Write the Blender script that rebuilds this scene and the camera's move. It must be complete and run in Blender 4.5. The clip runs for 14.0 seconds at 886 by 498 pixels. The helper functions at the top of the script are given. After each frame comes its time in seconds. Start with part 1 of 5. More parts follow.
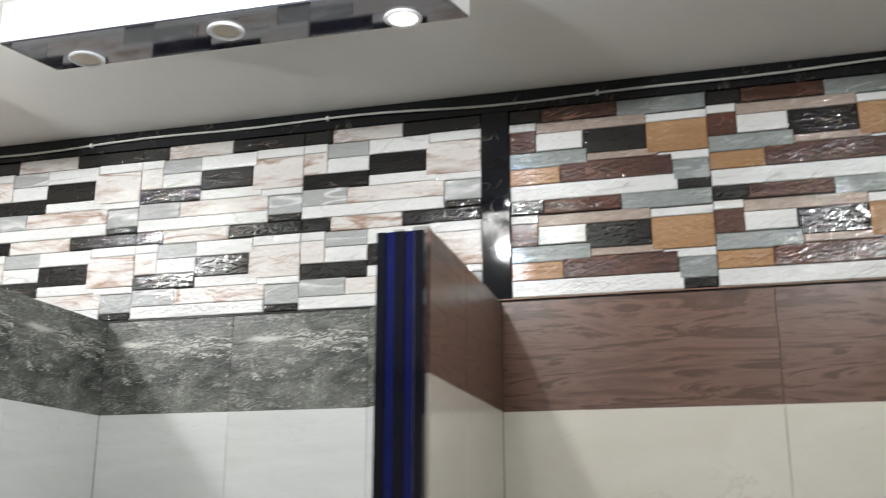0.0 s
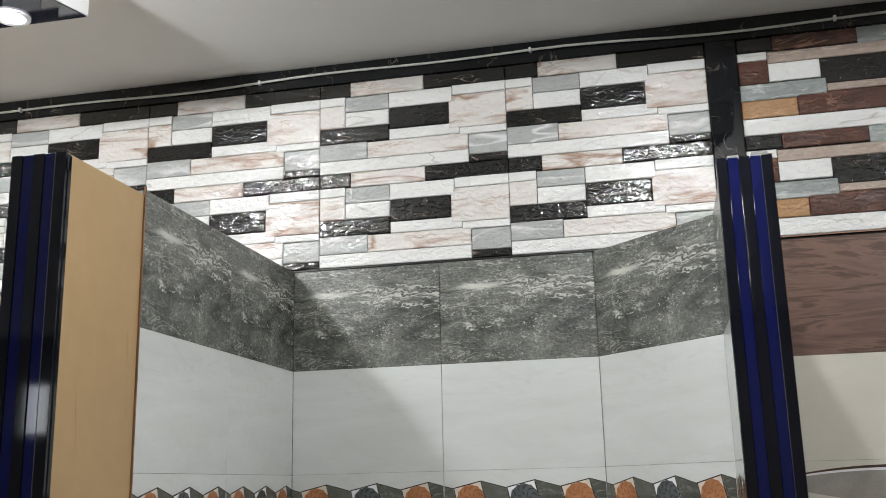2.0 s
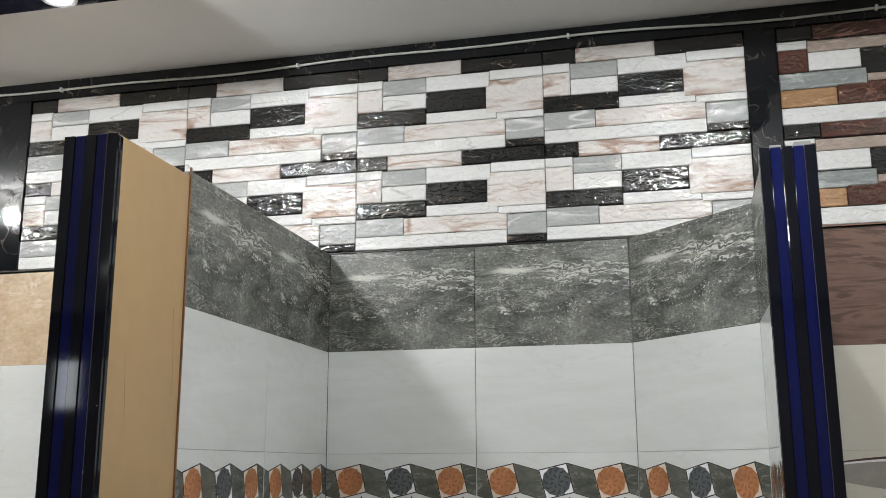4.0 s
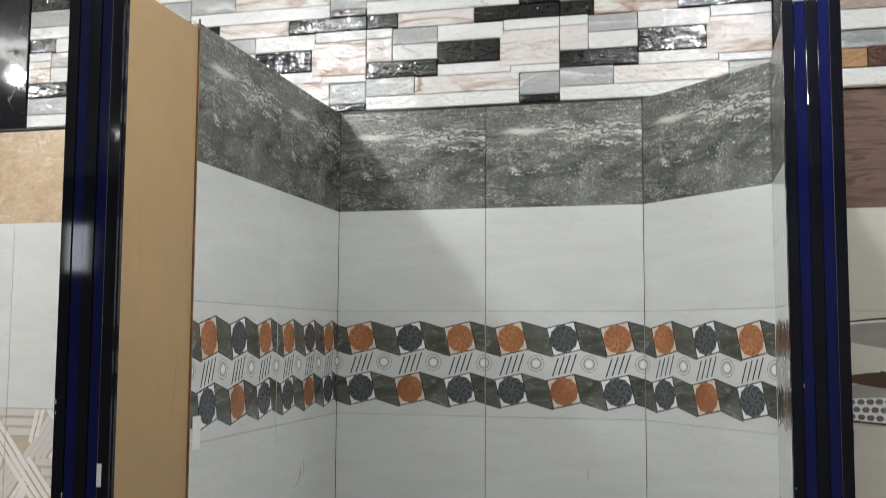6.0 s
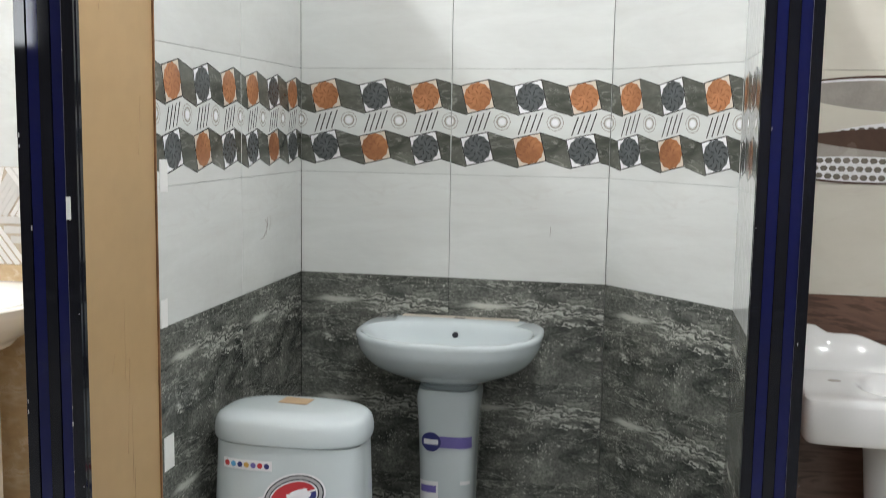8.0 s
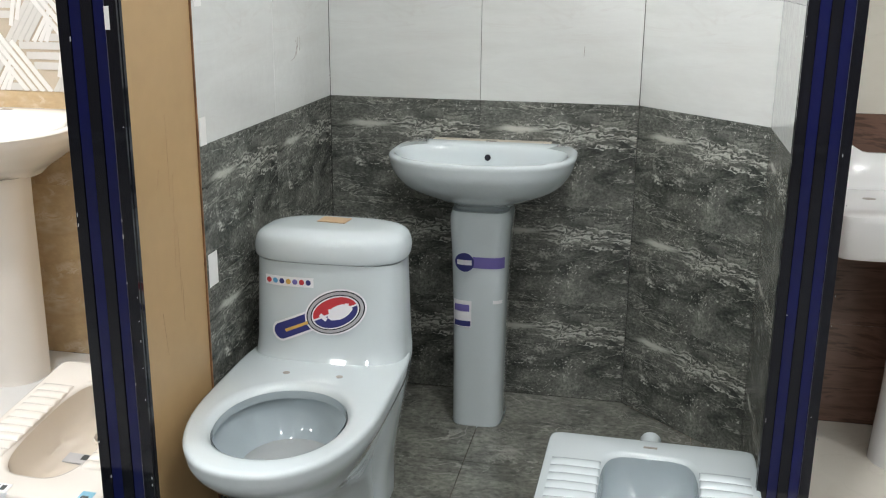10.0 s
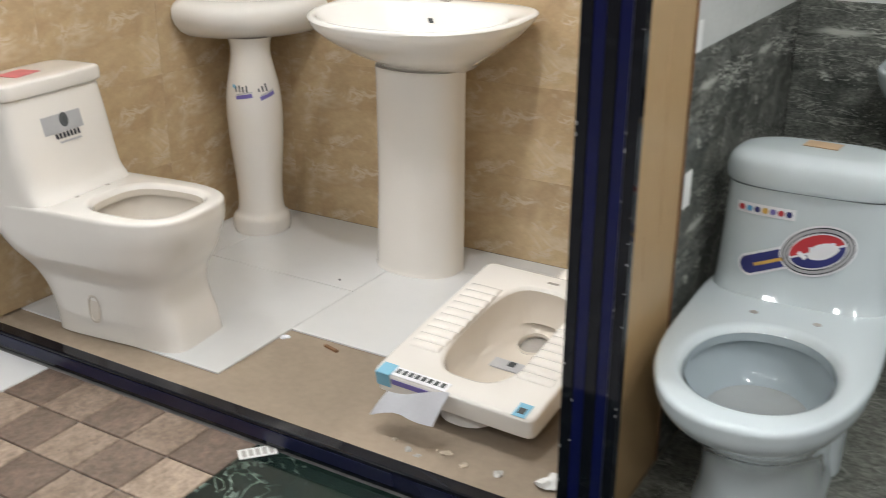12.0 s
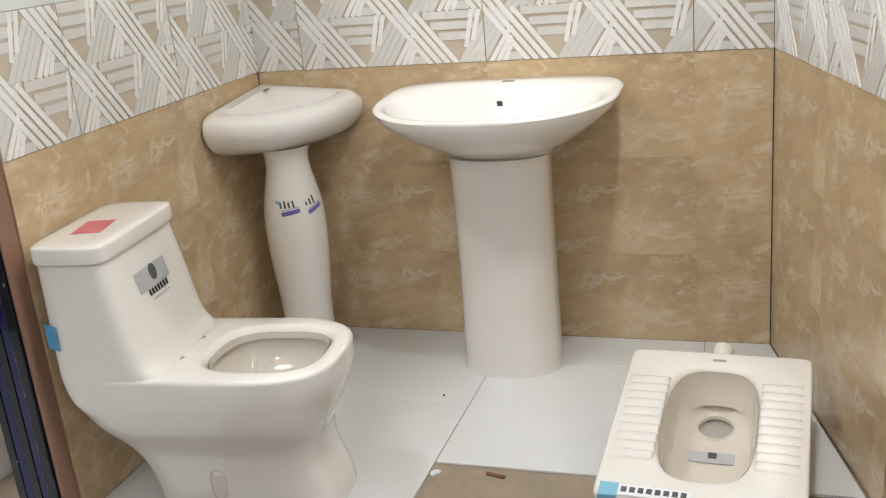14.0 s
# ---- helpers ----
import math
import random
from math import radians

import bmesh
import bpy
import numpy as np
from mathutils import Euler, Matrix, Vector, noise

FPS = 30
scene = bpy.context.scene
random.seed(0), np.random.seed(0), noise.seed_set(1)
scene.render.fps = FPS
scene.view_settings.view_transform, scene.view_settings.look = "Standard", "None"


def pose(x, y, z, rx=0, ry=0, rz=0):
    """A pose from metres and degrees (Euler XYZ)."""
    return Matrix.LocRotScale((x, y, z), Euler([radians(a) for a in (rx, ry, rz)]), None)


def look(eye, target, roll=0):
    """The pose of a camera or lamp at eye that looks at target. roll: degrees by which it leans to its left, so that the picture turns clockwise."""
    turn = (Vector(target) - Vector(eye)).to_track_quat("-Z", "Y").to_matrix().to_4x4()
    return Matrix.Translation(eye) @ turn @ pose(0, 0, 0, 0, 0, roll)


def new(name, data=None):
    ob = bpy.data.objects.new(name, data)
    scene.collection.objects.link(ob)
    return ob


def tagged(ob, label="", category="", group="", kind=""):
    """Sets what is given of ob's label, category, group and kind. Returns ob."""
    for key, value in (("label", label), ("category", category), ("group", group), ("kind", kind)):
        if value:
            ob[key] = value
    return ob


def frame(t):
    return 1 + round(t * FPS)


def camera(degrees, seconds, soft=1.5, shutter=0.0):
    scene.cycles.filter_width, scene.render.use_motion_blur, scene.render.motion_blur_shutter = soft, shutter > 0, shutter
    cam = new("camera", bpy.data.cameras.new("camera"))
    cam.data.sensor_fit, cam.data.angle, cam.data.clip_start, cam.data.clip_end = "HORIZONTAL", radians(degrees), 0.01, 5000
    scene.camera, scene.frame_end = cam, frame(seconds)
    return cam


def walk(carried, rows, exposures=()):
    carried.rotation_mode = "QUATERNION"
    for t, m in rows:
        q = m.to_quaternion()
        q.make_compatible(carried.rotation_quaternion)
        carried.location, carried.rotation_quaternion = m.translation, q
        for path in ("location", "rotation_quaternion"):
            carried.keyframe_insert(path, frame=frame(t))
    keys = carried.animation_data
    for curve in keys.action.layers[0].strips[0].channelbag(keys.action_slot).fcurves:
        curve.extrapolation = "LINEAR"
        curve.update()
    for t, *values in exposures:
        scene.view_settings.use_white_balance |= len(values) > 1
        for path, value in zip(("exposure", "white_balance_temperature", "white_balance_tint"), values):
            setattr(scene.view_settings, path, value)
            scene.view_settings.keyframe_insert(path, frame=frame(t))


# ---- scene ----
cam = camera(48.3, 14.0, soft=0.9, shutter=0.4)
PATH = [
    (0, (1.868, -2.797, 1.468), (1.379, -0.934, 2.003), -0.0),
    (0.5, (1.547, -2.847, 1.483), (1.066, -0.964, 1.955), -2.5),
    (1, (1.325, -2.83, 1.446), (0.757, -0.991, 1.991), -2.0),
    (1.5, (1.159, -2.776, 1.464), (0.651, -0.897, 1.923), -1.2),
    (2, (1.056, -2.775, 1.46), (0.65, -0.873, 1.926), -1.4),
    (2.5, (1.028, -2.766, 1.465), (0.6, -0.869, 1.932), -1.1),
    (2.7, (1.008, -2.769, 1.454), (0.587, -0.868, 1.911), -1.0),
    (4.8, (1.026, -2.818, 1.461), (0.558, -0.918, 1.871), 0.2),
    (5, (1.018, -2.809, 1.448), (0.547, -0.905, 1.841), 0.2),
    (5.5, (1.021, -2.807, 1.442), (0.54, -0.887, 1.726), 0.5),
    (6, (1.005, -2.803, 1.429), (0.534, -0.867, 1.604), 0.3),
    (6.5, (0.999, -2.791, 1.404), (0.544, -0.845, 1.481), 0.3),
    (7, (0.988, -2.792, 1.382), (0.556, -0.839, 1.381), 0.7),
    (7.5, (0.98, -2.791, 1.361), (0.57, -0.836, 1.248), 0.8),
    (7.7, (0.982, -2.79, 1.35), (0.592, -0.835, 1.182), 1.1),
    (8, (0.974, -2.797, 1.328), (0.596, -0.848, 1.088), 0.9),
    (8.2, (0.954, -2.797, 1.322), (0.592, -0.849, 1.039), 1.1),
    (10.3, (0.908, -2.826, 1.262), (0.513, -0.949, 0.692), 0.5),
    (10.5, (0.902, -2.831, 1.258), (0.447, -0.972, 0.677), 0.9),
    (11, (0.842, -2.831, 1.257), (0.13, -1.061, 0.654), 0.2),
    (11.5, (0.733, -2.795, 1.237), (-0.107, -1.106, 0.572), 0.7),
    (12, (0.546, -2.744, 1.248), (-0.404, -1.148, 0.507), 0.0),
    (12.5, (0.323, -2.769, 1.218), (-0.649, -1.18, 0.489), -1.1),
    (13, (0.09, -2.888, 1.263), (-0.738, -1.243, 0.483), -1.5),
    (13.5, (-0.098, -2.854, 1.257), (-0.87, -1.131, 0.597), -5.2),
    (14, (-0.315, -2.852, 1.292), (-0.945, -1.061, 0.661), -5.5),
]
walk(cam, [(t, look(eye, target, roll)) for t, eye, target, roll in PATH],
     [(0, -0.44), (2, -0.62), (5, -0.68), (6, -0.62), (7, -0.08), (7.5, -0.1), (8.2, 0.07), (10.5, 0.24), (11.5, 0.08), (12.5, -0.04), (14, -0.08)])

# ---- light ----
world = bpy.data.worlds.new("world")
world.use_nodes = True
world.node_tree.nodes["Background"].inputs[0].default_value = (0.8, 0.85, 0.9, 1)
world.node_tree.nodes["Background"].inputs[1].default_value = 0.02
scene.world = world

CEIL = 2.765
SHOP = -0.06


def area(name, x, y, z, size, watts, colour, size_y=None, target=None):
    lamp = bpy.data.lights.new(name, "AREA")
    lamp.energy, lamp.color, lamp.size = watts, colour, size
    lamp.shape = "DISK"
    if size_y:
        lamp.shape, lamp.size_y = "RECTANGLE", size_y
    ob = new(name, lamp)
    ob.matrix_basis = look((x, y, z), target or (x, y + 0.001, z - 1))
    return ob


COOL = (0.965, 0.985, 1.0)
BOX_LAMPS = [(-0.487, 6), (1.227, 4), (-2.23, 6), (2.95, 4)]
ROOM_LAMPS = [(x, y) for x in (-2.5, -0.8, 0.9, 2.6) for y in (-3.7, -5.5)]
BULBS = [(-2.05, -1.2, 50), (-0.43, -1.2, 48), (1.06, -1.38, 46), (2.5, -1.45, 34)]

# ---- materials ----
MATS = {}


def nodes_of(name, rough, metal=0.0, coat=0.0):
    m = bpy.data.materials.new(name)
    m.use_nodes = True
    nt = m.node_tree
    b = nt.nodes["Principled BSDF"]
    b.inputs["Roughness"].default_value = rough
    b.inputs["Metallic"].default_value = metal
    b.inputs["Coat Weight"].default_value = coat
    b.inputs["Coat Roughness"].default_value = 0.05
    MATS[name] = m
    return m, nt, b


def node(nt, kind, **kw):
    n = nt.nodes.new(kind)
    for k, v in kw.items():
        n.inputs[k].default_value = v
    return n


def ramp(nt, src, stops):
    r = nt.nodes.new("ShaderNodeValToRGB")
    els = r.color_ramp.elements
    els[0].position, els[0].color = stops[0][0], (*stops[0][1], 1)
    els[1].position, els[1].color = stops[-1][0], (*stops[-1][1], 1)
    for p, c in stops[1:-1]:
        e = els.new(p)
        e.color = (*c, 1)
    nt.links.new(src, r.inputs[0])
    return r.outputs[0]


def coords(nt, stretch=(1, 1, 1), shift=(0, 0, 0), turn=0.0):
    tc = nt.nodes.new("ShaderNodeTexCoord")
    mp = nt.nodes.new("ShaderNodeMapping")
    mp.inputs["Scale"].default_value = stretch
    mp.inputs["Location"].default_value = shift
    mp.inputs["Rotation"].default_value = (0, math.radians(turn), 0)
    nt.links.new(tc.outputs["Object"], mp.inputs[0])
    return mp.outputs[0]


def noise_tex(nt, vec, scale, detail=4.0, distortion=0.0, rough=0.55):
    n = node(nt, "ShaderNodeTexNoise", Scale=scale, Detail=detail, Distortion=distortion, Roughness=rough)
    nt.links.new(vec, n.inputs["Vector"])
    return n.outputs["Fac"]


def mixed(nt, a, b, fac, kind="MIX"):
    mx = nt.nodes.new("ShaderNodeMix")
    mx.data_type, mx.blend_type = "RGBA", kind
    for sock, v in ((mx.inputs[0], fac), (mx.inputs[6], a), (mx.inputs[7], b)):
        if isinstance(v, bpy.types.NodeSocket):
            nt.links.new(v, sock)
        else:
            sock.default_value = v if isinstance(v, float) else (*v, 1)
    return mx.outputs[2]


def bumped(nt, b, src, strength, distance=0.002):
    n = node(nt, "ShaderNodeBump", Strength=strength, Distance=distance)
    nt.links.new(src, n.inputs["Height"])
    nt.links.new(n.outputs[0], b.inputs["Normal"])


def vary(nt, col, amount):
    """Each piece a little lighter or darker."""
    oi = nt.nodes.new("ShaderNodeObjectInfo")
    r = ramp(nt, oi.outputs["Random"], [(0, (1 - amount,) * 3), (1, (1.0,) * 3)])
    return mixed(nt, col, r, 1.0, "MULTIPLY")


def plain(name, colour, rough=0.4, metal=0.0, grain=12.0, var=0.12, bump=0.05, coat=0.0, smudge=0.1):
    m, nt, b = nodes_of(name, rough, metal, coat)
    v = coords(nt)
    fine = noise_tex(nt, v, grain * 8, 5)
    broad = noise_tex(nt, v, grain * 0.35, 3, 0.6)
    c0 = tuple(c * (1 - var) for c in colour)
    c1 = tuple(min(1, c * (1 + var * 0.4)) for c in colour)
    col = ramp(nt, broad, [(0.3, c0), (0.7, c1)])
    col = mixed(nt, col, ramp(nt, fine, [(0.3, (1 - var * 0.5,) * 3), (0.7, (1, 1, 1))]), 1.0, "MULTIPLY")
    nt.links.new(col, b.inputs["Base Color"])
    rr = ramp(nt, broad, [(0.3, (rough,) * 3), (0.75, (min(1, rough + smudge),) * 3)])
    nt.links.new(rr, b.inputs["Roughness"])
    bumped(nt, b, fine, bump, 0.001)
    return m


def marble(name, base, dark, vein, rough=0.16, scale=6.0, stretch=(1, 1, 1), width=0.035, relief=0.0, relief_scale=70.0, shift=(0, 0, 0), pieces=0.04, vein2=None, cloud=(0.35, 0.68), speck=0.18, gap=(0.47, 0.66), vein_detail=5.0, vein_bend=1.6, turn=0.0, glaze=0.0):
    m, nt, b = nodes_of(name, rough)
    v = coords(nt, stretch, shift)
    cloudy = noise_tex(nt, v, scale * 0.8, 6, 0.9)
    col = ramp(nt, cloudy, [(cloud[0], dark), (cloud[1], base)])
    fine = noise_tex(nt, v, scale * 9, 4, 0.3)
    col = mixed(nt, col, ramp(nt, fine, [(0.3, (1 - speck,) * 3), (0.72, (1 + speck / 3,) * 3)]), 1.0, "MULTIPLY")
    w = v
    if turn:
        # each piece takes another stretch of the veins
        oi = nt.nodes.new("ShaderNodeObjectInfo")
        add = nt.nodes.new("ShaderNodeVectorMath")
        nt.links.new(coords(nt, stretch, shift, turn), add.inputs[0])
        nt.links.new(oi.outputs["Location"], add.inputs[1])
        w = add.outputs[0]
    lines = noise_tex(nt, w, scale, vein_detail, vein_bend, 0.5)
    mask = ramp(nt, lines, [(0.5 - width, (0, 0, 0)), (0.5, (1, 1, 1)), (0.5 + width, (0, 0, 0))])
    breaks = ramp(nt, noise_tex(nt, w, scale * 0.9, 3), [(gap[0], (0, 0, 0)), (gap[1], (1, 1, 1))])
    mask = mixed(nt, mask, breaks, 1.0, "MULTIPLY")
    col = mixed(nt, col, vein, mask)
    if vein2:
        l2 = noise_tex(nt, w, scale * 2.3, vein_detail, vein_bend * 1.4, 0.6)
        m2 = ramp(nt, l2, [(0.5 - width, (0, 0, 0)), (0.5, (0.8,) * 3), (0.5 + width, (0, 0, 0))])
        b2 = ramp(nt, noise_tex(nt, w, scale * 1.6, 2), [(0.52, (0, 0, 0)), (0.64, (1, 1, 1))])
        col = mixed(nt, col, vein2, mixed(nt, m2, b2, 1.0, "MULTIPLY"))
    col = vary(nt, col, pieces)
    nt.links.new(col, b.inputs["Base Color"])
    if relief:
        bumped(nt, b, noise_tex(nt, coords(nt, (1, 1, 1), (3, 1, 2)), relief_scale, 2, 0.4), relief, 0.007)
    if glaze:
        # the crinkled, glossy face of a relief tile
        n = node(nt, "ShaderNodeBump", Strength=1.0, Distance=0.0048 * glaze)
        nt.links.new(noise_tex(nt, coords(nt, (0.75, 1, 1.25), (3, 1, 2)), 68, 1, 0.6), n.inputs["Height"])
        nt.links.new(n.outputs[0], b.inputs["Normal"])
        b.inputs["Roughness"].default_value = 0.06
        b.inputs["Specular IOR Level"].default_value = 0.8
    return m


def wood(name, dark, light, rough=0.35, scale=3.0, stretch=(1.2, 6, 9)):
    m, nt, b = nodes_of(name, rough)
    v = coords(nt, stretch)
    rings = noise_tex(nt, v, scale, 6, 2.2, 0.6)
    fine = noise_tex(nt, coords(nt, (3, 60, 60)), 4, 4, 0.3)
    col = ramp(nt, rings, [(0.3, dark), (0.5, light), (0.56, dark), (0.75, light)])
    col = mixed(nt, col, ramp(nt, fine, [(0.3, (0.9,) * 3), (0.7, (1.0,) * 3)]), 1.0, "MULTIPLY")
    nt.links.new(vary(nt, col, 0.08), b.inputs["Base Color"])
    bumped(nt, b, fine, 0.1, 0.001)
    return m


# wall tiles


def maths(nt, op, a, b=0.0, clamp=False):
    n = nt.nodes.new("ShaderNodeMath")
    n.operation, n.use_clamp = op, clamp
    for sock, v in zip(n.inputs, (a, b)):
        if isinstance(v, bpy.types.NodeSocket):
            nt.links.new(v, sock)
        else:
            sock.default_value = v
    return n.outputs[0]


def streaked_marble(name, base, dark, vein, rough=0.2):
    """Dark stone, every tile with the same print: wavy pale strata in its upper third, one pale lens, blots, cracks and grit."""
    m, nt, b = nodes_of(name, rough)
    here = coords(nt)
    sep = nt.nodes.new("ShaderNodeSeparateXYZ")
    nt.links.new(here, sep.inputs[0])
    x, z = sep.outputs[0], sep.outputs[2]
    cloud = noise_tex(nt, coords(nt, (0.6, 1, 1.3)), 9.0, 8, 1.2, 0.62)
    mid = tuple((p + q) / 2 for p, q in zip(base, dark))
    col = ramp(nt, cloud, [(0.34, dark), (0.5, mid), (0.66, base)])
    # grit
    grit = noise_tex(nt, coords(nt, (0.85, 1, 1.2)), 120, 3, 0.4, 0.55)
    col = mixed(nt, col, ramp(nt, grit, [(0.36, (0.7,) * 3), (0.64, (1.3,) * 3)]), 1.0, "MULTIPLY")
    zone = ramp(nt, noise_tex(nt, coords(nt, (0.6, 1, 1.4), (1, 0, 7)), 11, 4, 0.6), [(0.45, (0, 0, 0)), (0.58, (1, 1, 1))])
    specks = ramp(nt, noise_tex(nt, coords(nt, (0.8, 1, 1.1), (4, 0, 2)), 130, 3, 0.6), [(0.58, (0, 0, 0)), (0.66, (0.75,) * 3)])
    col = mixed(nt, col, vein, mixed(nt, specks, zone, 1.0, "MULTIPLY"))
    # pale and dark threads that run along the tile
    for scale, stretch, shift, wide, power, tone in ((9.0, (0.42, 1, 1.5), (3, 0, 1), 0.011, 0.85, dark), (16.0, (0.45, 1, 1.4), (1, 0, 5), 0.013, 0.6, dark), (13.0, (0.4, 1, 1.6), (6, 0, 2), 0.012, 0.55, vein)):
        w = coords(nt, stretch, shift)
        line = ramp(nt, noise_tex(nt, w, scale, 5, 1.1, 0.55), [(0.5 - wide, (0, 0, 0)), (0.5, (power,) * 3), (0.5 + wide, (0, 0, 0))])
        gaps = ramp(nt, noise_tex(nt, w, scale * 0.7, 2), [(0.44, (0, 0, 0)), (0.56, (1, 1, 1))])
        col = mixed(nt, col, tone, mixed(nt, line, gaps, 1.0, "MULTIPLY"))
    # strata: heights bent by two waves of noise
    bend = maths(nt, "MULTIPLY", maths(nt, "SUBTRACT", noise_tex(nt, coords(nt, (1, 1, 1.6)), 10, 3, 0.9), 0.5), 0.085)
    fine = maths(nt, "MULTIPLY", maths(nt, "SUBTRACT", noise_tex(nt, coords(nt, (1, 1, 1.8), (5, 0, 1)), 34, 4, 0.7), 0.5), 0.03)
    level = maths(nt, "DIVIDE", maths(nt, "ADD", z, maths(nt, "ADD", bend, fine)), 0.3)
    along = ramp(nt, noise_tex(nt, coords(nt, (0.9, 1, 5.0), (2, 0, 4)), 10, 3, 0.4), [(0.43, (0.05,) * 3), (0.53, (1, 1, 1))])
    right = ramp(nt, maths(nt, "DIVIDE", x, 0.45), [(0.1, (0.2,) * 3), (0.45, (1, 1, 1))])
    for heights, half, power, tone in (((0.60, 0.655, 0.70, 0.745, 0.79), 0.012, 1.0, vein), ((0.615, 0.675, 0.725, 0.765), 0.008, 0.9, dark), ((0.69,), 0.018, 0.5, vein)):
        stops = []
        for h in heights:
            stops += [(h - half, (0, 0, 0)), (h, (power,) * 3), (h + half, (0, 0, 0))]
        mask = mixed(nt, ramp(nt, level, stops), along, 1.0, "MULTIPLY")
        col = mixed(nt, col, tone, mixed(nt, mask, right, 1.0, "MULTIPLY"))

    def spot(cx, cz, rx, rz, power, wobble):
        """A pale patch with frayed edges."""
        dx = maths(nt, "DIVIDE", maths(nt, "SUBTRACT", maths(nt, "ADD", x, maths(nt, "MULTIPLY", bend, wobble * 0.5)), cx), rx)
        dz = maths(nt, "DIVIDE", maths(nt, "SUBTRACT", maths(nt, "ADD", z, maths(nt, "MULTIPLY", fine, wobble)), cz), rz)
        r = maths(nt, "SQRT", maths(nt, "ADD", maths(nt, "MULTIPLY", dx, dx), maths(nt, "MULTIPLY", dz, dz)))
        return ramp(nt, r, [(0.4, (power,) * 3), (1.0, (0, 0, 0))])

    rough_edge = ramp(nt, grit, [(0.4, (0.15,) * 3), (0.56, (1, 1, 1))])
    col = mixed(nt, col, vein, spot(0.115, 0.222, 0.08, 0.0115, 1.0, 0.4))
    for cx, cz, rx, rz, power in ((0.085, 0.105, 0.026, 0.012, 0.95), (0.075, 0.14, 0.01, 0.022, 0.6), (0.16, 0.118, 0.024, 0.012, 0.6), (0.2, 0.15, 0.03, 0.014, 0.5)):
        col = mixed(nt, col, vein, mixed(nt, spot(cx, cz, rx, rz, power, 2.5), rough_edge, 1.0, "MULTIPLY"))
    nt.links.new(vary(nt, col, 0.05), b.inputs["Base Color"])
    bumped(nt, b, noise_tex(nt, coords(nt, (0.8, 1, 1.3)), 90, 4, 0.5), 0.7, 0.003)
    return m


streaked_marble("grey_marble", (0.2, 0.205, 0.182), (0.042, 0.047, 0.042), (0.53, 0.53, 0.48), 0.17)
marble("white_tile", (0.71, 0.73, 0.71), (0.645, 0.66, 0.64), (0.62, 0.62, 0.60), 0.12, 4.0, (0.6, 1, 3.0), 0.03, 0.12, 24, pieces=0.025, speck=0.03)
marble("cream_tile", (0.70, 0.675, 0.60), (0.66, 0.63, 0.55), (0.61, 0.575, 0.5), 0.16, 3.0, (1, 1, 2.5), 0.02, 0.03, 30, pieces=0.02, speck=0.02)
marble("beige_marble", (0.625, 0.475, 0.285), (0.485, 0.345, 0.2), (0.71, 0.60, 0.435), 0.22, 6.0, (0.8, 1, 1.4), 0.06, 0.04, 40, vein2=(0.68, 0.575, 0.43), pieces=0.04, speck=0.1, gap=(0.5, 0.66), vein_detail=7.0, vein_bend=0.6)
marble("pale_beige_marble", (0.66, 0.52, 0.37), (0.54, 0.40, 0.26), (0.75, 0.66, 0.54), 0.22, 6.0, (1.0, 1, 1.8), 0.03, 0.05, 40, pieces=0.05)
marble("dark_floor_marble", (0.25, 0.25, 0.215), (0.11, 0.115, 0.10), (0.36, 0.35, 0.32), 0.2, 6.0, (1, 1.4, 1), 0.025, 0.06, 40, vein2=(0.3, 0.3, 0.27), pieces=0.08, speck=0.5)
marble("green_marble", (0.012, 0.026, 0.02), (0.006, 0.012, 0.01), (0.22, 0.28, 0.24), 0.1, 9.0, (1, 1, 1), 0.02)
wood("walnut_tile", (0.078, 0.043, 0.031), (0.185, 0.105, 0.076), 0.3, 2.2, (0.7, 5, 6))
# relief cladding
marble("clad_white", (0.77, 0.77, 0.755), (0.72, 0.715, 0.70), (0.5, 0.49, 0.475), 0.4, 6, (0.6, 1, 2.2), 0.02, 0.12, 40, pieces=0.03, speck=0.04, turn=38, vein_detail=2.0, vein_bend=0.5, gap=(0.5, 0.6), glaze=1.0)
marble("clad_rose", (0.75, 0.725, 0.695), (0.68, 0.64, 0.605), (0.34, 0.215, 0.15), 0.4, 6, (0.5, 1, 2.4), 0.06, 0.12, 40, pieces=0.03, speck=0.05, gap=(0.43, 0.56), vein2=(0.44, 0.33, 0.26), vein_detail=4.0, vein_bend=0.6, turn=-36, glaze=1.0)
marble("clad_grey", (0.45, 0.46, 0.45), (0.36, 0.37, 0.36), (0.74, 0.745, 0.74), 0.4, 6, (0.5, 1, 2.2), 0.045, 0.12, 40, pieces=0.05, speck=0.06, turn=40, vein_detail=2.0, vein_bend=0.4, gap=(0.46, 0.58), glaze=1.0)
marble("clad_black", (0.014, 0.013, 0.013), (0.006, 0.006, 0.006), (0.34, 0.27, 0.22), 0.4, 7, (0.6, 1, 2), 0.012, 0.1, 40, turn=30, vein_detail=3.0, gap=(0.52, 0.62), glaze=0.6)
marble("clad_brown", (0.125, 0.05, 0.034), (0.055, 0.023, 0.017), (0.30, 0.15, 0.1), 0.4, 10, (0.6, 1, 2), 0.03, 0.12, 40, turn=20, glaze=1.0)
marble("clad_orange", (0.42, 0.245, 0.125), (0.34, 0.19, 0.09), (0.56, 0.36, 0.2), 0.4, 9, (0.6, 1, 2), 0.03, 0.12, 40, turn=-25, glaze=0.9)
